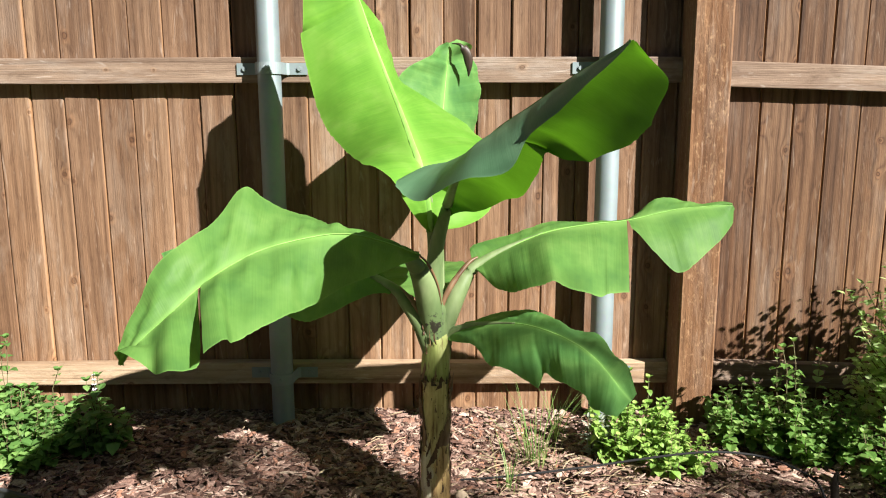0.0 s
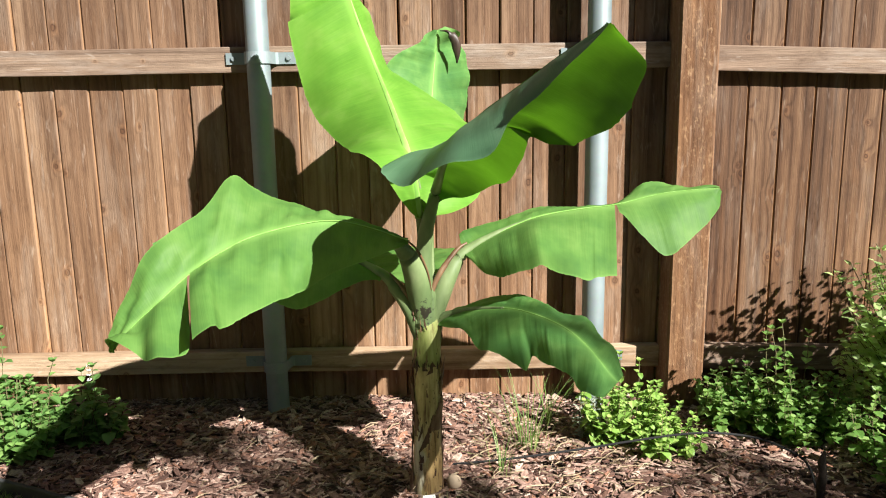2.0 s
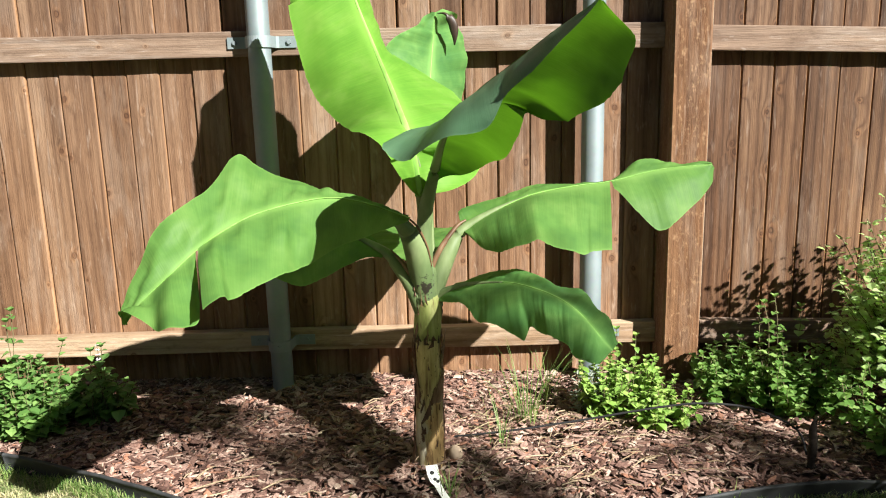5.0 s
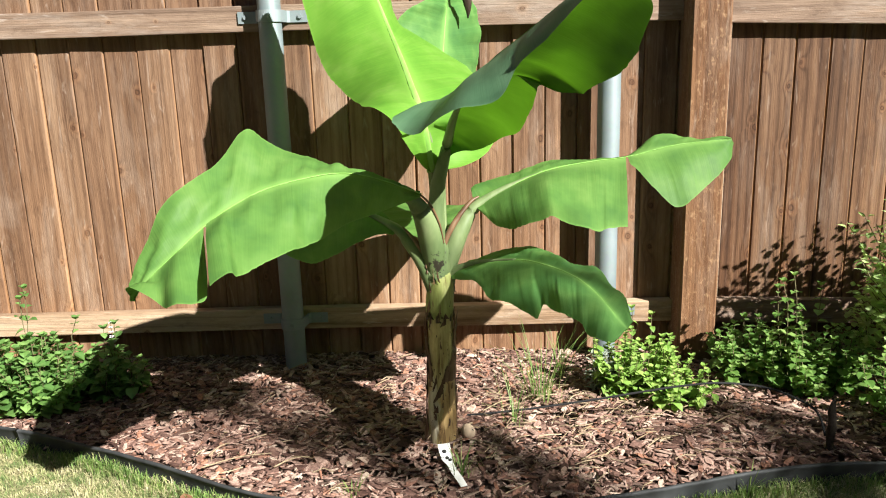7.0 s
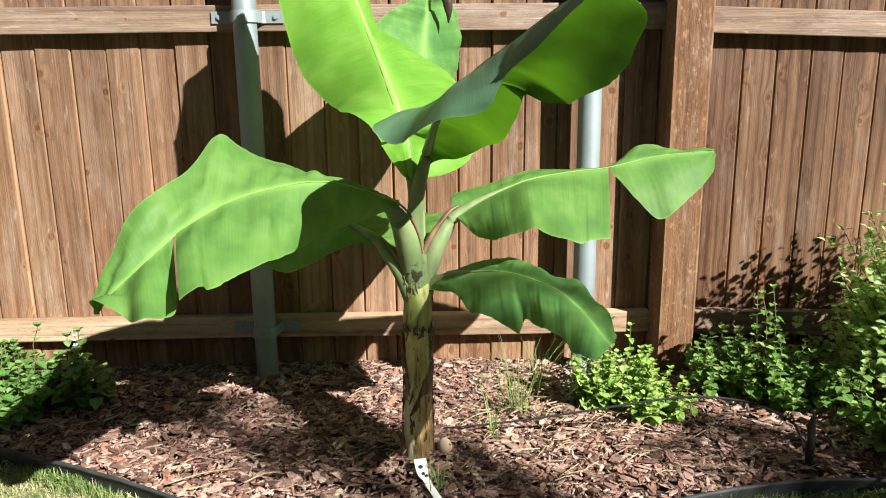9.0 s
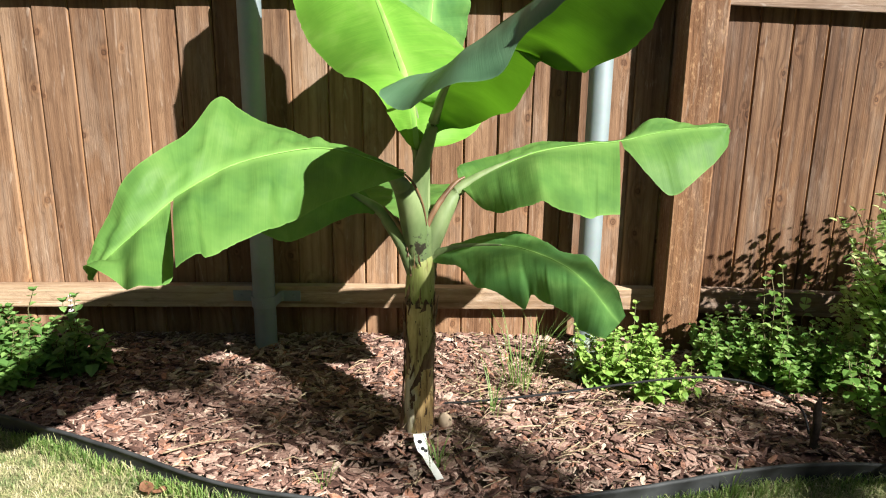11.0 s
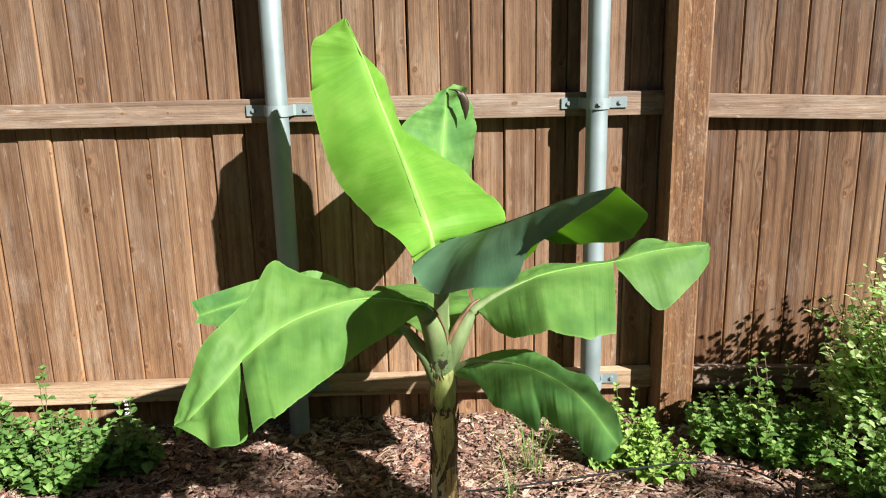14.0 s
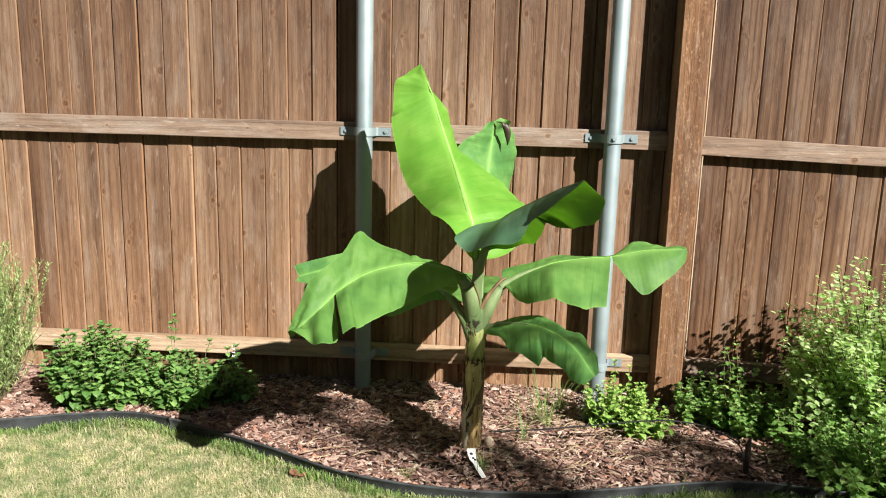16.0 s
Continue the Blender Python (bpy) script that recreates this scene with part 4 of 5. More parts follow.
def banana_leaf(plant, data, mat, seed, rib_radius, label, bulge=0.05, ripple=0.0015, shaded_half=None, wavy=0.3, hem=1.0):
    """A banana blade: two halves spread from a curved midrib, pleated along the side veins, torn where the wind tore it."""
    at = rib_frame(data)
    verts, faces, blade = [], [], []
    across = 9
    for half, sign in (("upper", 1.0), ("lower", -1.0)):
        for seg in data[half]:
            u0, u1 = seg[0][0], seg[-1][0]
            us = [q[0] for q in seg]
            vals = [np.array(q[1:], float) for q in seg]
            rows = max(6, int((u1 - u0) * 110))
            first = len(verts)
            for r in range(rows + 1):
                u = u0 + (u1 - u0) * r / rows
                w_, ang, slide = curve(vals, u, us)
                w_ = max(w_, 0.0008)
                p, t, n, s = at(u)
                a = math.radians(ang)
                out = math.sin(a) * n + math.cos(a) * s
                nor = np.cross(t, out) * sign
                if nor @ np.array((0, 0, 1.0)) < 0:
                    nor = -nor
                for c in range(across + 1):
                    v = c / across
                    wave = noise.noise((u * 9 + seed, v * 1.5, sign * 3)) * 0.016 * v * hem
                    pleat = math.sin(u * 260 + noise.noise((u * 20, seed, 0)) * 5) * ripple * 0.35 * min(1, v * 3) * min(1, w_ / 0.05)
                    fold = noise.noise((u * 26 + seed, v * 0.8, 7 * sign)) * ripple * 1.6 * v
                    crumple = wavy * (noise.noise((u * 13 + seed, v * 2.2, sign * 5)) * 0.014 + noise.noise((u * 31, v * 3 + seed, sign)) * 0.005) * math.sin(math.pi * min(1, v * 1.1))
                    lift = bulge * w_ * math.sin(math.pi * v) + (wave * min(1, w_ / 0.1)) + pleat + fold + crumple
                    rag = 1 + 0.012 * noise.noise((u * 60 + seed, sign, 3)) * v
                    q = p + out * w_ * v * rag + t * slide * v + nor * lift
                    verts.append(tuple(q))
                    blade.append((u, v, sign))
            k = across + 1
            for r in range(rows):
                for c in range(across):
                    i = first + r * k + c
                    quad = (i, i + 1, i + k + 1, i + k)
                    faces.append(quad if sign > 0 else quad[::-1])
    leaf = mesh_object("leaf", verts, faces, mat, plant, label, smooth=True)
    attr = leaf.data.attributes.new("blade", "FLOAT_VECTOR", "POINT")
    attr.data.foreach_set("vector", [x for b in blade for x in b])
    # the upper half takes the material with shade in its colour
    if shaded_half:
        leaf.data.materials.append(shaded_half)
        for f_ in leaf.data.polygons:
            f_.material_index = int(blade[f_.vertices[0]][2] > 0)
    pts = [at(i / 14)[0] for i in range(15)]
    v, f = tube(pts, [rib_radius * 1.5 * (1 - 0.88 * (i / 14) ** 0.8) for i in range(15)], 42, 8, 0.2, face=data["ref"])
    mesh_object("midrib", v, f, RIB, leaf, "pale yellow-green midrib", smooth=True)
    return leaf


plant = tagged(empty("banana_plant", (0, 0, 0)), "young banana plant with broad green leaves growing from mulch", "banana plant")
v, f = tube([(0.142, 1.875, -0.05), (0.142, 1.875, 0.03), (0.144, 1.875, 0.14), (0.147, 1.875, 0.27), (0.147, 1.875, 0.36), (0.145, 1.875, 0.45), (0.146, 1.876, 0.51), (0.146, 1.878, 0.56)],
            [0.046, 0.038, 0.0348, 0.0325, 0.0315, 0.0305, 0.027, 0.012], 60, 24, 1.0, 0.08)
k = int(len(f) * 0.70)
mesh_object("pseudostem", v, f[:k], STEM, plant, "pale stem spotted dark brown, wrapped in old sheaths", smooth=True)
mesh_object("pseudostem_top", v, f[k:], PETIOLE, plant, "green upper stem", smooth=True)


def sheath(start, end, z0, z1, r0, r1, mat, name="sheath", lean=0.0):
    """A strip of old leaf sheath clasping the stem between two angles."""
    verts, faces = [], []
    rows, cols = 14, 9
    for i in range(rows + 1):
        f = i / rows
        for j in range(cols + 1):
            g = j / cols
            half = math.radians(end - start) / 2 * (1 - 0.55 * f ** 3) * (1 + 0.45 * noise.noise((f * 7, start, 1.7 * (g > 0.5))))
            a = math.radians((start + end) / 2 + lean * f) + half * (2 * g - 1)
            r = 0.93 * (r0 + (r1 - r0) * f) + 0.003 * noise.noise((a * 3, f * 5, z0 * 9)) - 0.002 * abs(2 * g - 1)
            z = z0 + (z1 - z0) * f - 0.02 * abs(2 * g - 1) ** 2 * f
            verts.append((0.1415 + 0.016 * min(z, 0.3) + r * math.cos(a), 1.875 + r * math.sin(a), z))
    k = cols + 1
    faces = [(i * k + j, i * k + j + 1, (i + 1) * k + j + 1, (i + 1) * k + j) for i in range(rows) for j in range(cols)]
    ob = mesh_object(name, verts, faces, mat, plant, smooth=True)
    return ob


sheath(262, 352, -0.03, 0.215, 0.0455, 0.0385, STEM_TAN)
sheath(200, 268, -0.01, 0.205, 0.0425, 0.0385, STEM_GREY)
sheath(178, 222, -0.03, 0.095, 0.055, 0.043, HUSK_PALE)
sheath(318, 358, -0.03, 0.07, 0.053, 0.043, HUSK)
sheath(282, 352, 0.190, 0.275, 0.0395, 0.0415, HUSK_PALE, lean=22)
sheath(206, 246, 0.175, 0.295, 0.0385, 0.0375, HUSK, lean=-28)
sheath(246, 272, 0.150, 0.235, 0.0395, 0.0385, HUSK, lean=38)
sheath(160, 192, 0.02, 0.34, 0.0435, 0.0375, HUSK)
sheath(350, 385, 0.02, 0.30, 0.0425, 0.039, HUSK)
sheath(325, 362, 0.27, 0.375, 0.037, 0.049, HUSK, "husk_flap", lean=10)
sheath(172, 198, 0.22, 0.35, 0.038, 0.044, HUSK, "husk_flap")
v, f = tube([(0.1465, 1.875, 0.352), (0.147, 1.874, 0.37), (0.147, 1.874, 0.41), (0.148, 1.875, 0.445), (0.149, 1.876, 0.475)], [0.0318, 0.0338, 0.0328, 0.031, 0.024], 20, 24, 1.0, 0.06)
mesh_object("collar", v, f, COLLAR, plant, "olive green collar with a dark torn lower lip", smooth=True)
flaps = random.Random(5)
for a0 in range(186, 356, 13):
    z0 = 0.345 + flaps.uniform(-0.008, 0.008)
    sheath(a0, a0 + flaps.uniform(5, 15), z0, z0 + flaps.uniform(0.010, 0.028), 0.0372, 0.0385, flaps.choice((SCAR, HUSK)), "husk_flap", lean=flaps.uniform(-25, 25))
for k in range(34):
    a0, z0 = flaps.uniform(175, 365), flaps.uniform(0.05, 0.47)
    wide, ln = flaps.uniform(1.2, 5), flaps.uniform(0.015, 0.05)
    sheath(a0 - wide, a0 + wide, z0, z0 + ln, 0.0415, 0.0405 + flaps.uniform(-0.002, 0.006), HUSK, "husk_flap", lean=flaps.uniform(-20, 25))


def petiole(points, radii, mat=PETIOLE, flat=0.9, name="petiole", label=""):
    v, f = tube(points, radii, 34, 14, flat, 0.04)
    mesh_object(name, v, f, mat, plant, label, smooth=True)


petiole([(0.145, 1.876, 0.40), (0.141, 1.868, 0.47), (0.132, 1.856, 0.54), (0.122, 1.838, 0.59), (0.105, 1.812, 0.632), (0.082, 1.778, 0.660), (0.018, 1.67, 0.706), (-0.06, 1.59, 0.735)], [0.022, 0.026, 0.0295, 0.027, 0.021, 0.013, 0.007, 0.003])
petiole([(0.150, 1.876, 0.40), (0.168, 1.884, 0.477), (0.186, 1.89, 0.523), (0.208, 1.897, 0.567), (0.236, 1.91, 0.607), (0.310, 1.92, 0.650), (0.40, 1.93, 0.686)], [0.020, 0.024, 0.0225, 0.019, 0.015, 0.008, 0.003])
petiole([(0.147, 1.876, 0.48), (0.145, 1.874, 0.58), (0.147, 1.868, 0.64), (0.155, 1.852, 0.69), (0.166, 1.832, 0.733), (0.178, 1.79, 0.783), (0.19, 1.70, 0.831), (0.205, 1.60, 0.871)], [0.018, 0.0195, 0.0185, 0.0165, 0.014, 0.011, 0.008, 0.004])
petiole([(0.146, 1.895, 0.52), (0.145, 1.897, 0.62), (0.142, 1.885, 0.695), (0.133, 1.845, 0.765), (0.122, 1.815, 0.835)], [0.016, 0.015, 0.0145, 0.013, 0.008])
petiole([(0.150, 1.89, 0.52), (0.151, 1.92, 0.64), (0.154, 1.99, 0.72), (0.157, 2.10, 0.78), (0.166, 2.28, 0.88)], [0.02, 0.017, 0.014, 0.011, 0.006])
petiole([(0.149, 1.878, 0.36), (0.155, 1.880, 0.41), (0.167, 1.882, 0.440), (0.188, 1.872, 0.464), (0.249, 1.83, 0.492), (0.32, 1.752, 0.517)], [0.028, 0.028, 0.020, 0.013, 0.008, 0.003])
petiole([(0.144, 1.872, 0.38), (0.128, 1.868, 0.444), (0.109, 1.872, 0.488), (0.080, 1.880, 0.530), (0.051, 1.895, 0.561), (-0.015, 1.93, 0.590), (-0.08, 1.938, 0.615)], [0.018, 0.021, 0.019, 0.0165, 0.013, 0.008, 0.003])
# red-brown margins where stalks part from the stem
petiole([(0.161, 1.850, 0.535), (0.151, 1.832, 0.590), (0.1285, 1.808, 0.642), (0.097, 1.776, 0.676)], [0.0015, 0.0025, 0.003, 0.0015], SHEATH_EDGE, 0.8, "sheath_margin")
petiole([(0.152, 1.862, 0.475), (0.163, 1.870, 0.531), (0.186, 1.880, 0.576), (0.222, 1.899, 0.620), (0.246, 1.908, 0.634)], [0.003, 0.006, 0.007, 0.006, 0.003], SHEATH_EDGE, 0.8, "sheath_margin")
petiole([(0.130, 1.852, 0.455), (0.121, 1.856, 0.494), (0.096, 1.866, 0.536), (0.064, 1.883, 0.570)], [0.002, 0.005, 0.006, 0.002], SHEATH_EDGE, 0.8, "sheath_margin")

banana_leaf(plant, DROOPING, BLADE, 1.3, 0.0042, "broad drooping blade with a torn edge", wavy=1.0, hem=0.35)
banana_leaf(plant, SPREADING, BLADE, 4.1, 0.005, "spreading blade split by a tear")
banana_leaf(plant, LOWEST, BLADE_DARK, 6.7, 0.0034, "dark green drooping blade with ragged edge")
banana_leaf(plant, UPRIGHT, BLADE_YOUNG, 9.2, 0.0068, "upright bright yellow-green young blade")
banana_leaf(plant, BACK_TOP, BLADE_DARK, 12.9, 0.004, "dark green upright blade with curled tip")
# dark tube stands in for the shaded hollow inside the curled tip
v, f = tube([(0.192, 2.322, 1.150), (0.214, 2.314, 1.146), (0.232, 2.312, 1.122), (0.240, 2.314, 1.092), (0.238, 2.318, 1.062)], [0.003, 0.009, 0.012, 0.009, 0.002], 20, 10, 0.4, 0.5)
mesh_object("curled_tip", v, f, SCAR, plant, "dark hollow of the curled blade tip", smooth=True)
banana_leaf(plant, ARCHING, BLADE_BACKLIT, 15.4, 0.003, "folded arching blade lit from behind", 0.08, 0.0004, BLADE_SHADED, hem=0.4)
banana_leaf(plant, BACK_LOW, BLADE_DARK, 18.8, 0.006, "shaded blade behind the drooping one")
banana_leaf(plant, BACK_SMALL, BLADE, 21.5, 0.005, "small blade behind the stem")


# ---- herbs and shrubs ----
def leaf_quads(verts, faces, base, out, up, length, width, fold=0.25, droop=0.25):
    """One small ovate leaf, folded along its rib: six corners and a rib, eight triangles."""
    side = out.cross(up)
    if side.length < 1e-4:
        side = Vector((1, 0, 0))
    side.normalize()
    nor = side.cross(out).normalized()
    at = len(verts)
    tip = base + out * length - nor * droop * length
    a, b = base + out * length * 0.3 - nor * droop * 0.1 * length, base + out * length * 0.68 - nor * droop * 0.42 * length
    for p, k in ((a, 0.5), (b, 0.43)):
        verts.extend((tuple(p + side * width * k + nor * fold * width * k), tuple(p), tuple(p - side * width * k + nor * fold * width * k)))
    verts.extend((tuple(base), tuple(tip)))
    faces.extend(((at + 6, at + 1, at), (at + 6, at + 2, at + 1), (at, at + 1, at + 4, at + 3), (at + 1, at + 2, at + 5, at + 4), (at + 3, at + 4, at + 7), (at + 4, at + 5, at + 7)))


def stem_strip(verts, faces, pts, r):
    for i, p in enumerate(pts):
        for k in range(3):
            a = 2.1 * k
            verts.append((p.x + r * math.cos(a), p.y + r * math.sin(a), p.z))
    n = len(verts) - 3 * len(pts)
    for i in range(len(pts) - 1):
        for k in range(3):
            a, b = n + i * 3 + k, n + i * 3 + (k + 1) % 3
            faces.append((a, b, b + 3, a + 3))


def herb(name, label, category, mat, centre, spread_xy, height, stems, leaf_len, leaf_wid, nodes_per, seed, lean=(0, 0), droop=0.3, tall=None, group=""):
    """Leafy herb: many stems with pairs of leaves along them, denser towards the top."""
    rng = random.Random(seed)
    thing = tagged(empty(name, (centre[0], centre[1], ground_z(*centre))), label, category, group)
    lv, lf, sv, sf = [], [], [], []
    for s in range(stems):
        a, q = rng.uniform(0, 2 * math.pi), math.sqrt(rng.random())
        bx, by = math.cos(a) * q * spread_xy[0], math.sin(a) * q * spread_xy[1]
        h = height * rng.uniform(0.55, 1.05) * (1.0 - 0.45 * q * q)
        if tall and s < len(tall):
            bx, by, h = tall[s]
        base = Vector((bx * 0.75, by * 0.75, 0))
        top = Vector((bx * 1.12 + lean[0] + rng.uniform(-0.02, 0.02), by * 1.12 + lean[1] + rng.uniform(-0.02, 0.02), h))
        pts = [base.lerp(top, i / 5) + Vector((rng.uniform(-1, 1), rng.uniform(-1, 1), 0)) * 0.006 for i in range(6)]
        stem_strip(sv, sf, pts, 0.0013)
        turn = rng.uniform(0, 6.28)
        for k in range(nodes_per):
            f = (k + 0.6) / nodes_per
            f = f ** 0.8
            i = min(int(f * 5), 4)
            p = pts[i].lerp(pts[i + 1], f * 5 - i)
            turn += 1.57 + rng.uniform(-0.9, 0.9)
            size = leaf_len * rng.uniform(0.65, 1.15) * (1.0 - 0.45 * f ** 3)
            for opp in (0, math.pi):
                if rng.random() < 0.12:
                    continue
                swing = turn + opp + rng.uniform(-0.5, 0.5)
                out = Vector((math.cos(swing), math.sin(swing), rng.uniform(-0.4, 0.6))).normalized()
                leaf_quads(lv, lf, p, out, Vector((0, 0, 1)), size, size * leaf_wid, 0.3, droop * rng.uniform(0.3, 1.4))
        for opp in range(3):
            out = Vector((math.cos(turn + 2.1 * opp), math.sin(turn + 2.1 * opp), 1.0)).normalized()
            leaf_quads(lv, lf, pts[-1], out, Vector((0, 0, 1)), leaf_len * 0.5, leaf_len * 0.5 * leaf_wid, 0.3, 0.1)
    tagged(mesh_object("foliage", lv, lf, mat, thing), kind="stuff")
    tagged(mesh_object("stalk_tangle", sv, sf, TWIG, thing), kind="stuff")
    return thing


herb("mint_plant", "dense clump of broad-leaved green mint by the edging", "herb", MINT, (-1.35, 2.17), (0.21, 0.16), 0.31, 170, 0.040, 1.0, 8, 21, group="mint clumps")
herb("mint_plant", "leafy green mint clump with a tall sprig", "herb", MINT, (-1.03, 2.18), (0.15, 0.13), 0.21, 75, 0.038, 1.0, 7, 22, tall=[(-0.06, 0.06, 0.34), (-0.05, 0.03, 0.31), (0.08, 0.03, 0.25)], group="mint clumps")
herb("mint_plant", "small shaded mint clump with a white flower spike", "herb", MINT, (-0.83, 2.24), (0.09, 0.08), 0.17, 26, 0.042, 0.9, 6, 23, tall=[(0.02, 0.0, 0.22), (-0.05, 0.02, 0.2)], group="mint clumps")
herb("herb_plant", "bright lime-green leafy herb under the banana leaf", "herb", LIME, (0.70, 2.20), (0.14, 0.10), 0.20, 46, 0.033, 0.85, 7, 24, droop=0.4, tall=[(-0.03, 0.0, 0.25), (0.05, 0.02, 0.22)])
herb("herb_plant", "low lime-green herb spreading onto the mulch", "herb", LIME, (0.80, 2.09), (0.10, 0.08), 0.13, 28, 0.031, 0.85, 5, 25, droop=0.4)
herb("herb_plant", "green leafy herb growing at the wooden post", "herb", HERB, (1.05, 2.27), (0.13, 0.10), 0.19, 50, 0.034, 0.9, 7, 26)
herb("herb_plant", "tall leafy green herb before the fence", "herb", HERB, (1.20, 2.20), (0.16, 0.12), 0.23, 56, 0.035, 0.9, 8, 27, tall=[(-0.08, -0.02, 0.33), (-0.06, 0.0, 0.34), (-0.1, 0.02, 0.3), (0.02, 0.02, 0.3)])
herb("herb_plant", "straggling green herb in the shade of the shrub", "herb", HERB, (1.38, 1.98), (0.2, 0.14), 0.21, 34, 0.034, 0.9, 7, 28)
herb("mint_plant", "leafy green mint at the foot of the shrub", "herb", HERB, (1.38, 1.84), (0.14, 0.09), 0.20, 18, 0.044, 0.85, 6, 30, group="mint clumps")
herb("mint_plant", "bright broad-leaved mint before the shrub", "herb", MINT_BRIGHT, (1.60, 1.66), (0.34, 0.15), 0.33, 140, 0.042, 0.85, 7, 38, group="mint clumps")
herb("silver_plant", "small silvery-leaved plant beside the bright herb", "herb", SILVER, (0.60, 2.19), (0.03, 0.03), 0.14, 10, 0.034, 0.35, 6, 29)


def shrub(name, label, mat, centre, radii, height, sprays, per, leaf_len, leaf_wid, seed, upright=0.5):
    """Shrub of many thin sprays with small leaves; uneven outline with gaps."""
    rng = random.Random(seed)
    thing = tagged(empty(name, (centre[0], centre[1], ground_z(*centre))), label, "shrub")
    lv, lf, sv, sf = [], [], [], []
    for s in range(sprays):
        a, q = rng.uniform(0, 2 * math.pi), rng.random() ** 0.5
        ex, ey = math.cos(a) * q, math.sin(a) * q
        bulge = 1 + 0.25 * noise.noise((ex * 2.2 + seed, ey * 2.2, 0))
        h = height * bulge * (1 - 0.5 * q ** 2.2) * rng.uniform(0.45, 1.06)
        if s % 3 == 0:
            # low outward sprays that clothe the foot
            q = rng.uniform(0.8, 1.06)
            ex, ey = math.cos(a) * q, math.sin(a) * q
            h = height * rng.uniform(0.12, 0.62)
        base = Vector((ex * radii[0] * 0.35, ey * radii[1] * 0.35, 0))
        top = Vector((ex * radii[0] * bulge, ey * radii[1] * bulge, h))
        knee = base.lerp(top, 0.5) + Vector((0, 0, -h * 0.12 + upright * 0.1 * h))
        pts = []
        for i in range(8):
            f = i / 7
            pts.append(base * (1 - f) ** 2 + knee * 2 * f * (1 - f) + top * f * f + Vector((rng.uniform(-1, 1), rng.uniform(-1, 1), rng.uniform(-1, 1))) * 0.008)
        stem_strip(sv, sf, pts, 0.0016)
        turn = rng.uniform(0, 6.28)
        for k in range(per):
            f = 0.4 + 0.6 * (k + rng.random()) / per
            i = min(int(f * 7), 6)
            p = pts[i].lerp(pts[i + 1], f * 7 - i) + Vector((rng.uniform(-1, 1), rng.uniform(-1, 1), rng.uniform(-1, 1))) * leaf_len * 0.6
            turn += 2.4
            out = Vector((math.cos(turn), math.sin(turn), rng.uniform(-0.5, 1.0))).normalized()
            size = leaf_len * rng.uniform(0.6, 1.25)
            leaf_quads(lv, lf, p, out, Vector((rng.uniform(-0.5, 0.5), rng.uniform(-0.5, 0.5), 1)), size, size * leaf_wid, 0.25, 0.15)
    tagged(mesh_object("crown", lv, lf, mat, thing), kind="stuff")
    tagged(mesh_object("branchwork", sv, sf, TWIG, thing), kind="stuff")
    return thing


shrub("shrub", "bushy grey-green shrub with small leaves before the fence", SAGE, (1.77, 2.12), (0.47, 0.25), 0.82, 350, 40, 0.024, 0.82, 31)
shrub("shrub", "tall sprigs of small-leaved shrub against the fence", SAGE, (1.50, 2.32), (0.15, 0.10), 0.56, 16, 26, 0.025, 0.7, 33, 1.0)


def rosemary(centre, height, seed):
    rng = random.Random(seed)
    thing = tagged(empty("rosemary_bush", (centre[0], centre[1], ground_z(*centre))), "feathery upright rosemary bush with grey-green needles", "shrub")
    lv, lf, sv, sf = [], [], [], []
    for s in range(300):
        a, q = rng.uniform(0, 2 * math.pi), rng.random() ** 0.5
        base = Vector((math.cos(a) * q * 0.12, math.sin(a) * q * 0.10, 0))
        h = height * rng.uniform(0.4, 1.0)
        top = Vector((base.x * 1.9 + rng.gauss(0.03, 0.05), base.y * 2.0 + rng.gauss(0, 0.05), h))
        sway = Vector((rng.gauss(0, 0.03), rng.gauss(0, 0.03), 0))
        pts = [base.lerp(top, i / 6) + sway * math.sin(i * 0.52) for i in range(7)]
        stem_strip(sv, sf, pts, 0.0016)
        n = int(h * 230)
        for k in range(n):
            f = 0.12 + 0.88 * k / n
            i = min(int(f * 6), 5)
            p = pts[i].lerp(pts[i + 1], f * 6 - i)
            t = rng.uniform(0, 6.28)
            out = Vector((math.cos(t), math.sin(t), rng.uniform(0.3, 2.0))).normalized()
            leaf_quads(lv, lf, p, out, Vector((0, 0, 1)), rng.uniform(0.014, 0.028), 0.0036, 0.2, 0.1)
    tagged(mesh_object("crown", lv, lf, NEEDLE, thing), kind="stuff")
    tagged(mesh_object("branchwork", sv, sf, TWIG, thing), kind="stuff")


rosemary((-1.86, 2.12), 0.62, 41)


def flower_spike(place, height, seed):
    """Thin stalk carrying stacked whorls of white florets."""
    rng = random.Random(seed)
    thing = tagged(empty("flower_spike", place), "white flower spike rising from the mint", "flower", "flower spikes")
    v, f = tube([(0, 0, 0), (0.003, 0, height * 0.5), (0.0, 0.0, height)], [0.0014, 0.0012, 0.0008], 8, 5)
    mesh_object("stalk", v, f, TWIG, thing)
    whorls = 6
    for k in range(whorls):
        bm = bmesh.new()
        z = height * (0.45 + 0.55 * k / (whorls - 1))
        size = 0.0075 * (1 - 0.5 * k / whorls)
        for a in range(7):
            m = Matrix.Translation((math.cos(a * 0.9) * size * 0.8, math.sin(a * 0.9) * size * 0.8, z + rng.uniform(-0.002, 0.002))) @ Matrix.Diagonal((1, 1, 0.8, 1))
            bmesh.ops.create_icosphere(bm, subdivisions=1, radius=size * 0.45, matrix=m)
        part("whorl", bm, PETAL, thing)


flower_spike((-0.835, 2.24, 0.10), 0.13, 51)
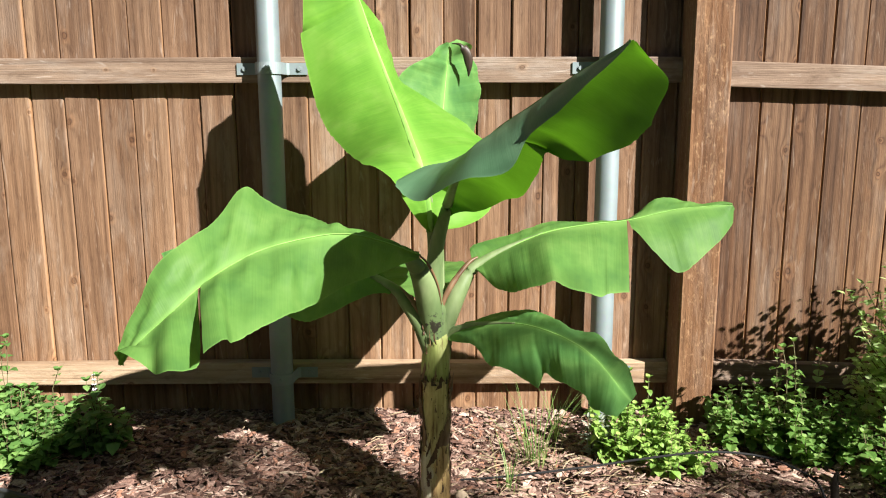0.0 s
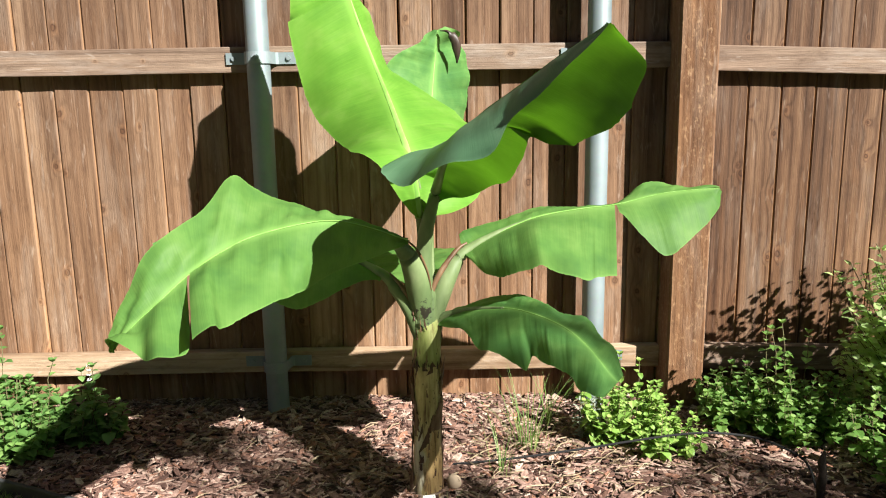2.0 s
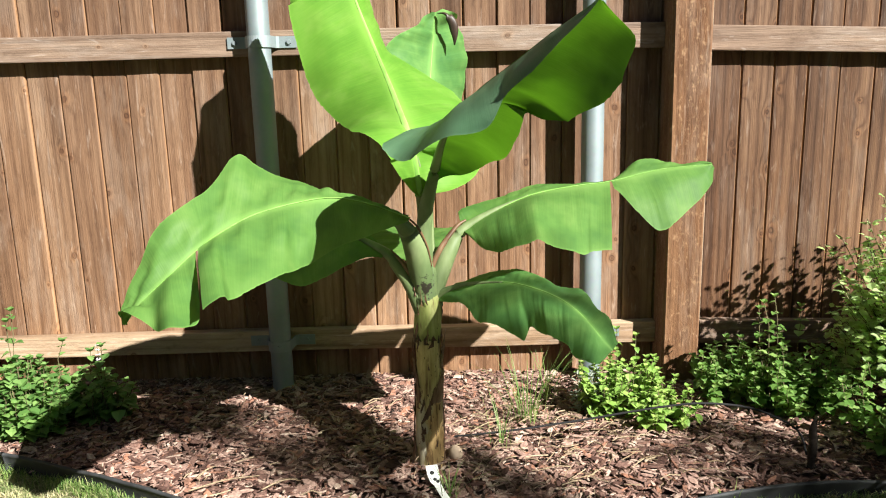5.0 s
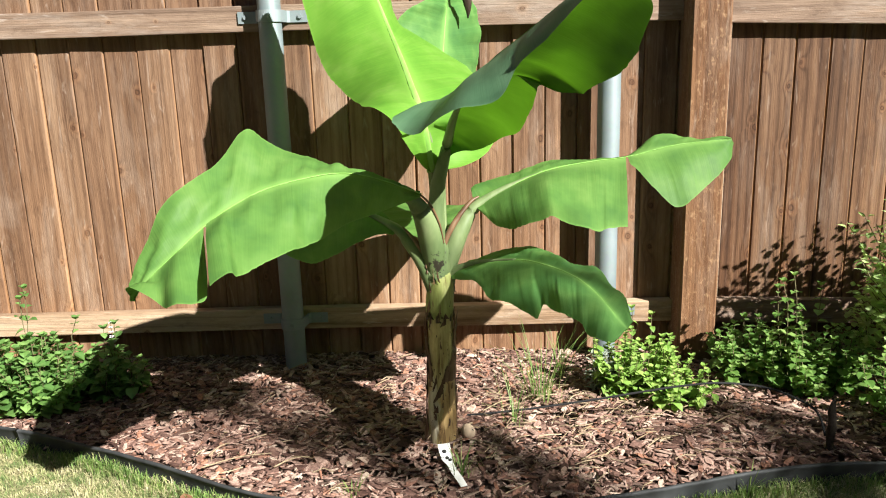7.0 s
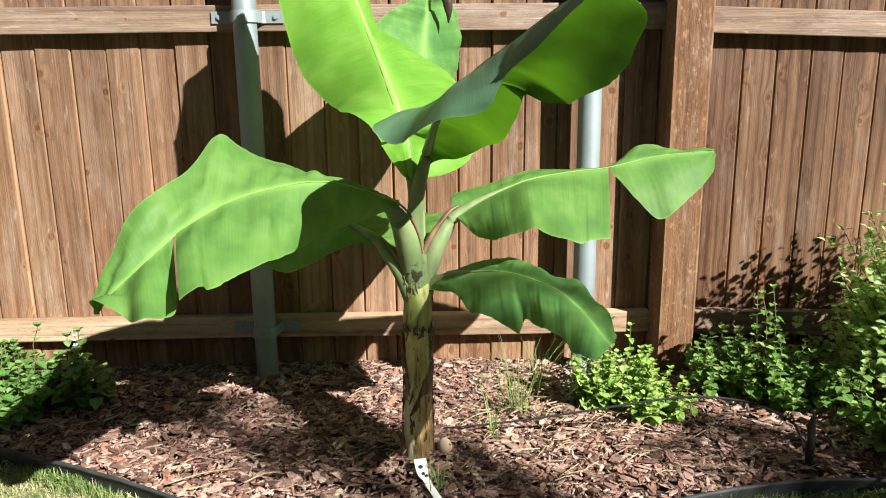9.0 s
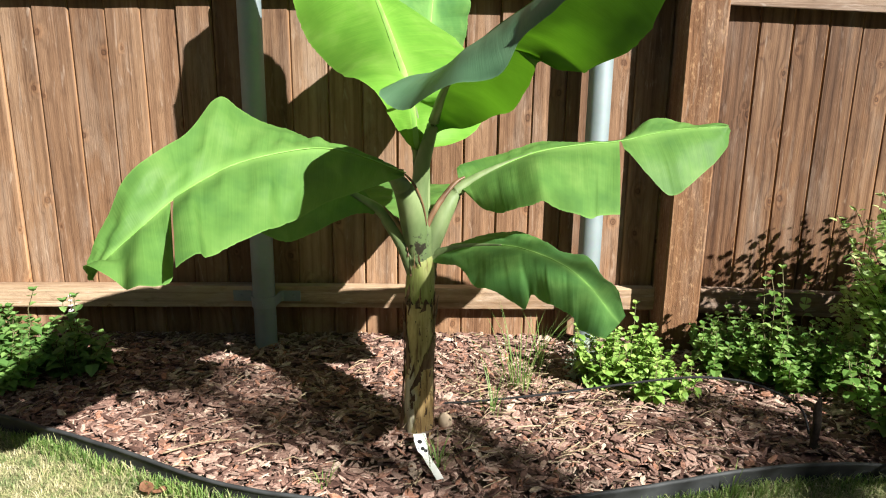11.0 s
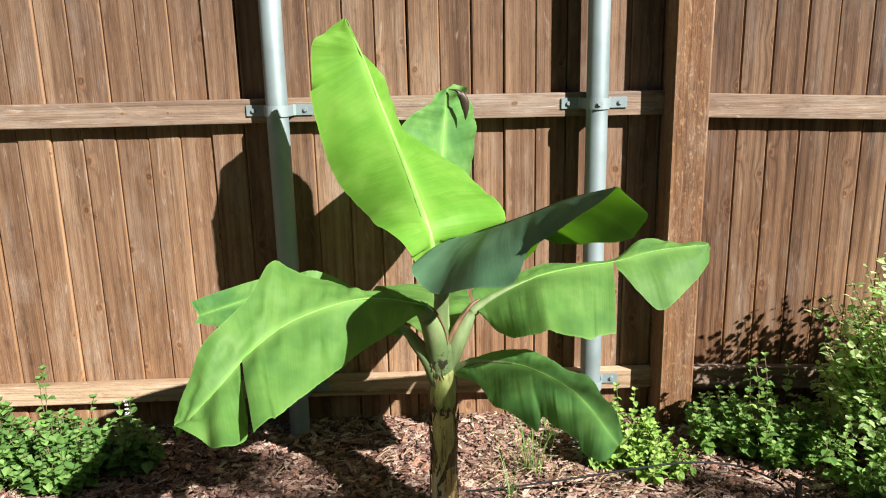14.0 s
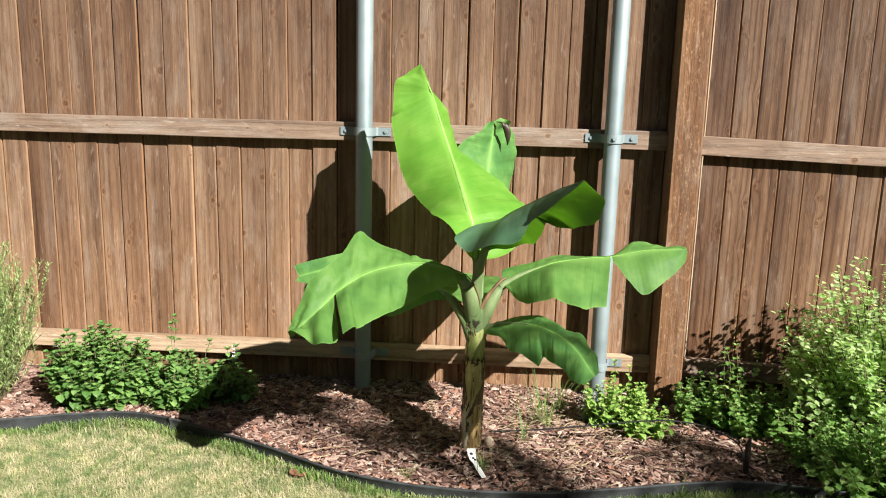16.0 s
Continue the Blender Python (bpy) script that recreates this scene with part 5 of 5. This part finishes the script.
flower_spike((-1.60, 2.28, 0.02), 0.16, 52)
flower_spike((-1.545, 2.28, 0.02), 0.13, 53)


def blades(name, label, centre, count, length, spread_r, seed, mat=TUFT, width=0.0022, lift=1.0):
    rng = random.Random(seed)
    z0 = ground_z(*centre)
    thing = tagged(empty(name, (*centre, z0)), label, "grass")
    verts, faces = [], []
    for b in range(count):
        a, h = rng.uniform(0, 6.28), length * rng.uniform(0.5, 1.0)
        o = Vector((math.cos(a), math.sin(a), 0))
        s = Vector((-o.y, o.x, 0)) * width * rng.uniform(0.6, 1.1)
        base = o * spread_r * rng.random()
        reach = rng.uniform(0.15, 0.8)
        pts = [base + o * reach * h * (k / 5) ** 1.7 + Vector((0, 0, h * lift * (k / 5) * (1 - 0.35 * reach * k / 5))) for k in range(6)]
        at = len(verts)
        for k, p in enumerate(pts):
            t = 1 - (k / 5) ** 2
            verts.extend((tuple(p - s * t), tuple(p + Vector((0, 0, -0.0008)) - o * 0.0006), tuple(p + s * t)))
        for k in range(5):
            i = at + 3 * k
            faces.extend(((i, i + 1, i + 4, i + 3), (i + 1, i + 2, i + 5, i + 4)))
    tagged(mesh_object("foliage", verts, faces, mat, thing), kind="stuff")


blades("grass_tuft", "tuft of long green grass growing through the mulch", (0.42, 2.13), 42, 0.27, 0.06, 61, width=0.0016)
blades("grass_tuft", "thin tuft of long grass beside the fence", (0.50, 2.3), 16, 0.24, 0.03, 62, width=0.0014)
blades("grass_tuft", "few grass blades sprouting by the plant tag", (0.19, 1.72), 20, 0.11, 0.03, 63, width=0.0016)
blades("grass_tuft", "sparse grass blades in the mulch", (0.33, 1.96), 12, 0.2, 0.03, 64, width=0.0014)
blades("grass_tuft", "small grass shoots in the mulch", (-0.06, 1.66), 10, 0.06, 0.02, 65)
blades("grass_tuft", "grass blades growing over the edging", (0.83, 1.655), 12, 0.10, 0.02, 66)

# ---- small things ----
z = 0.012
v, f = tube([(0.19, 1.99, 0.03), (0.342, 1.98, 0.047), (0.532, 1.97, 0.076), (0.657, 1.96, 0.1), (0.769, 1.95, 0.12), (0.86, 1.94, 0.129), (0.97, 1.93, 0.118), (1.057, 1.91, 0.086), (1.085, 1.885, 0.063), (1.089, 1.85, 0.022)], [0.003] * 10, 90, 8)
tagged(mesh_object("drip_tube", v, f, TUBING, smooth=True), "thin black drip irrigation tube arching over the mulch", "hose")
v, f = tube([(1.088, 1.812, -0.02), (1.082, 1.815, 0.03), (1.088, 1.82, 0.07), (1.09, 1.83, 0.105), (1.096, 1.835, 0.128)], [0.012, 0.011, 0.0105, 0.008, 0.003], 26, 9, 0.8, 0.8)
tagged(mesh_object("wooden_stake", v, f, DARK_TWIG, smooth=True), "short dark weathered stake standing in the mulch", "stake")

bm = bmesh.new()
bmesh.ops.create_icosphere(bm, subdivisions=3, radius=0.5, matrix=Matrix.Diagonal((0.036, 0.03, 0.042, 1)))
for q in bm.verts:
    q.co *= 1 + 0.15 * noise.noise(q.co * 40)
pebble = part("pebble", bm, STONE, smooth=True)
pebble.location = (0.207, 1.875, 0.042)
tagged(pebble, "pale tan pebble beside the banana stem", "stone")


def plant_tag():
    thing = tagged(empty("plant_tag", (0.150, 1.74, 0.0)), "crumpled white plastic plant tag lying at the stem", "tag")
    bm = bmesh.new()
    path = [(-0.003, 0.052, 0.052, 0.0145), (0.001, 0.030, 0.043, 0.0145), (0.005, 0.010, 0.035, 0.0125), (0.012, -0.004, 0.030, 0.0085), (0.022, -0.028, 0.024, 0.0085), (0.034, -0.052, 0.018, 0.0085), (0.044, -0.075, 0.013, 0.0082)]
    rows = []
    for i, (x, y, zz, hw) in enumerate(path):
        j = path[min(i + 1, len(path) - 1)]
        k = path[max(i - 1, 0)]
        t = Vector((j[0] - k[0], j[1] - k[1], 0)).normalized()
        s = Vector((t.y, -t.x, 0))
        rows.append([bm.verts.new(Vector((x, y, zz)) + s * hw * e + Vector((0, 0, o))) for o in (0, 0.0012) for e in (-1, 1)])
    for a, b in zip(rows, rows[1:]):
        bm.faces.new((a[2], a[3], b[3], b[2]))
        bm.faces.new((a[1], a[0], b[0], b[1]))
        bm.faces.new((a[0], a[2], b[2], b[0]))
        bm.faces.new((a[3], a[1], b[1], b[3]))
    bm.faces.new((rows[0][0], rows[0][1], rows[0][3], rows[0][2]))
    bm.faces.new((rows[-1][1], rows[-1][0], rows[-1][2], rows[-1][3]))
    part("strip", bm, TAG, thing)
    for x, y, zz, r in ((-0.002, 0.030, 0.0445, 0.0062), (0.005, 0.012, 0.0375, 0.005), (0.012, 0.006, 0.0355, 0.0042), (-0.006, 0.012, 0.0375, 0.0036)):
        bm = bmesh.new()
        bmesh.ops.create_cone(bm, cap_ends=True, segments=10, radius1=r, radius2=r * 0.9, depth=0.0012, matrix=Matrix.Translation((x, y, zz)) @ Matrix.Rotation(radians(23), 4, "X"))
        part("ink_blot", bm, INK, thing, "black printed blot")


plant_tag()


def dry_leaf(place, size, seed, mat=DRY, label="crumpled reddish brown dry leaf on the lawn"):
    rng = random.Random(seed)
    verts, faces = [], []
    n = 8
    for i in range(n + 1):
        for j in range(n + 1):
            x, y = (i / n - 0.5), (j / n - 0.5)
            k = math.sqrt(max(0.0, 1 - (2 * x) ** 2)) * 0.6
            verts.append((x * size, y * size * k, size * (0.12 + 0.22 * noise.noise((x * 3 + seed, y * 3, 0)) + 0.25 * abs(y))))
    faces = [(i * (n + 1) + j, i * (n + 1) + j + 1, (i + 1) * (n + 1) + j + 1, (i + 1) * (n + 1) + j) for i in range(n) for j in range(n)]
    ob = mesh_object("dry_leaf", verts, faces, mat, smooth=True)
    ob.matrix_world = pose(*place, 0, 0, rng.uniform(0, 360))
    tagged(ob, label, "leaf")


dry_leaf((-0.437, 1.655, -0.012), 0.05, 71)
dry_leaf((-0.405, 1.65, -0.012), 0.035, 72)

# long dry stalks lying on the mulch
for (x, y, a, ln) in ((-0.36, 1.80, 22, 0.17), (-0.22, 1.78, 30, 0.09), (-0.42, 1.86, 60, 0.07), (0.30, 2.05, 35, 0.12), (-0.05, 2.38, 2, 0.12)):
    dx, dy = math.cos(radians(a)) * ln / 2, math.sin(radians(a)) * ln / 2
    zz = ground_z(x, y) + 0.018
    v, f = tube([(x - dx, y - dy, zz), (x, y + 0.004, zz + 0.007), (x + dx, y + dy, zz + 0.002)], [0.002, 0.0018, 0.001], 10, 5)
    tagged(mesh_object("dry_stalk", v, f, STRAW, smooth=True), "dry straw-coloured stalk lying on the mulch", "stalk", "dry stalks")
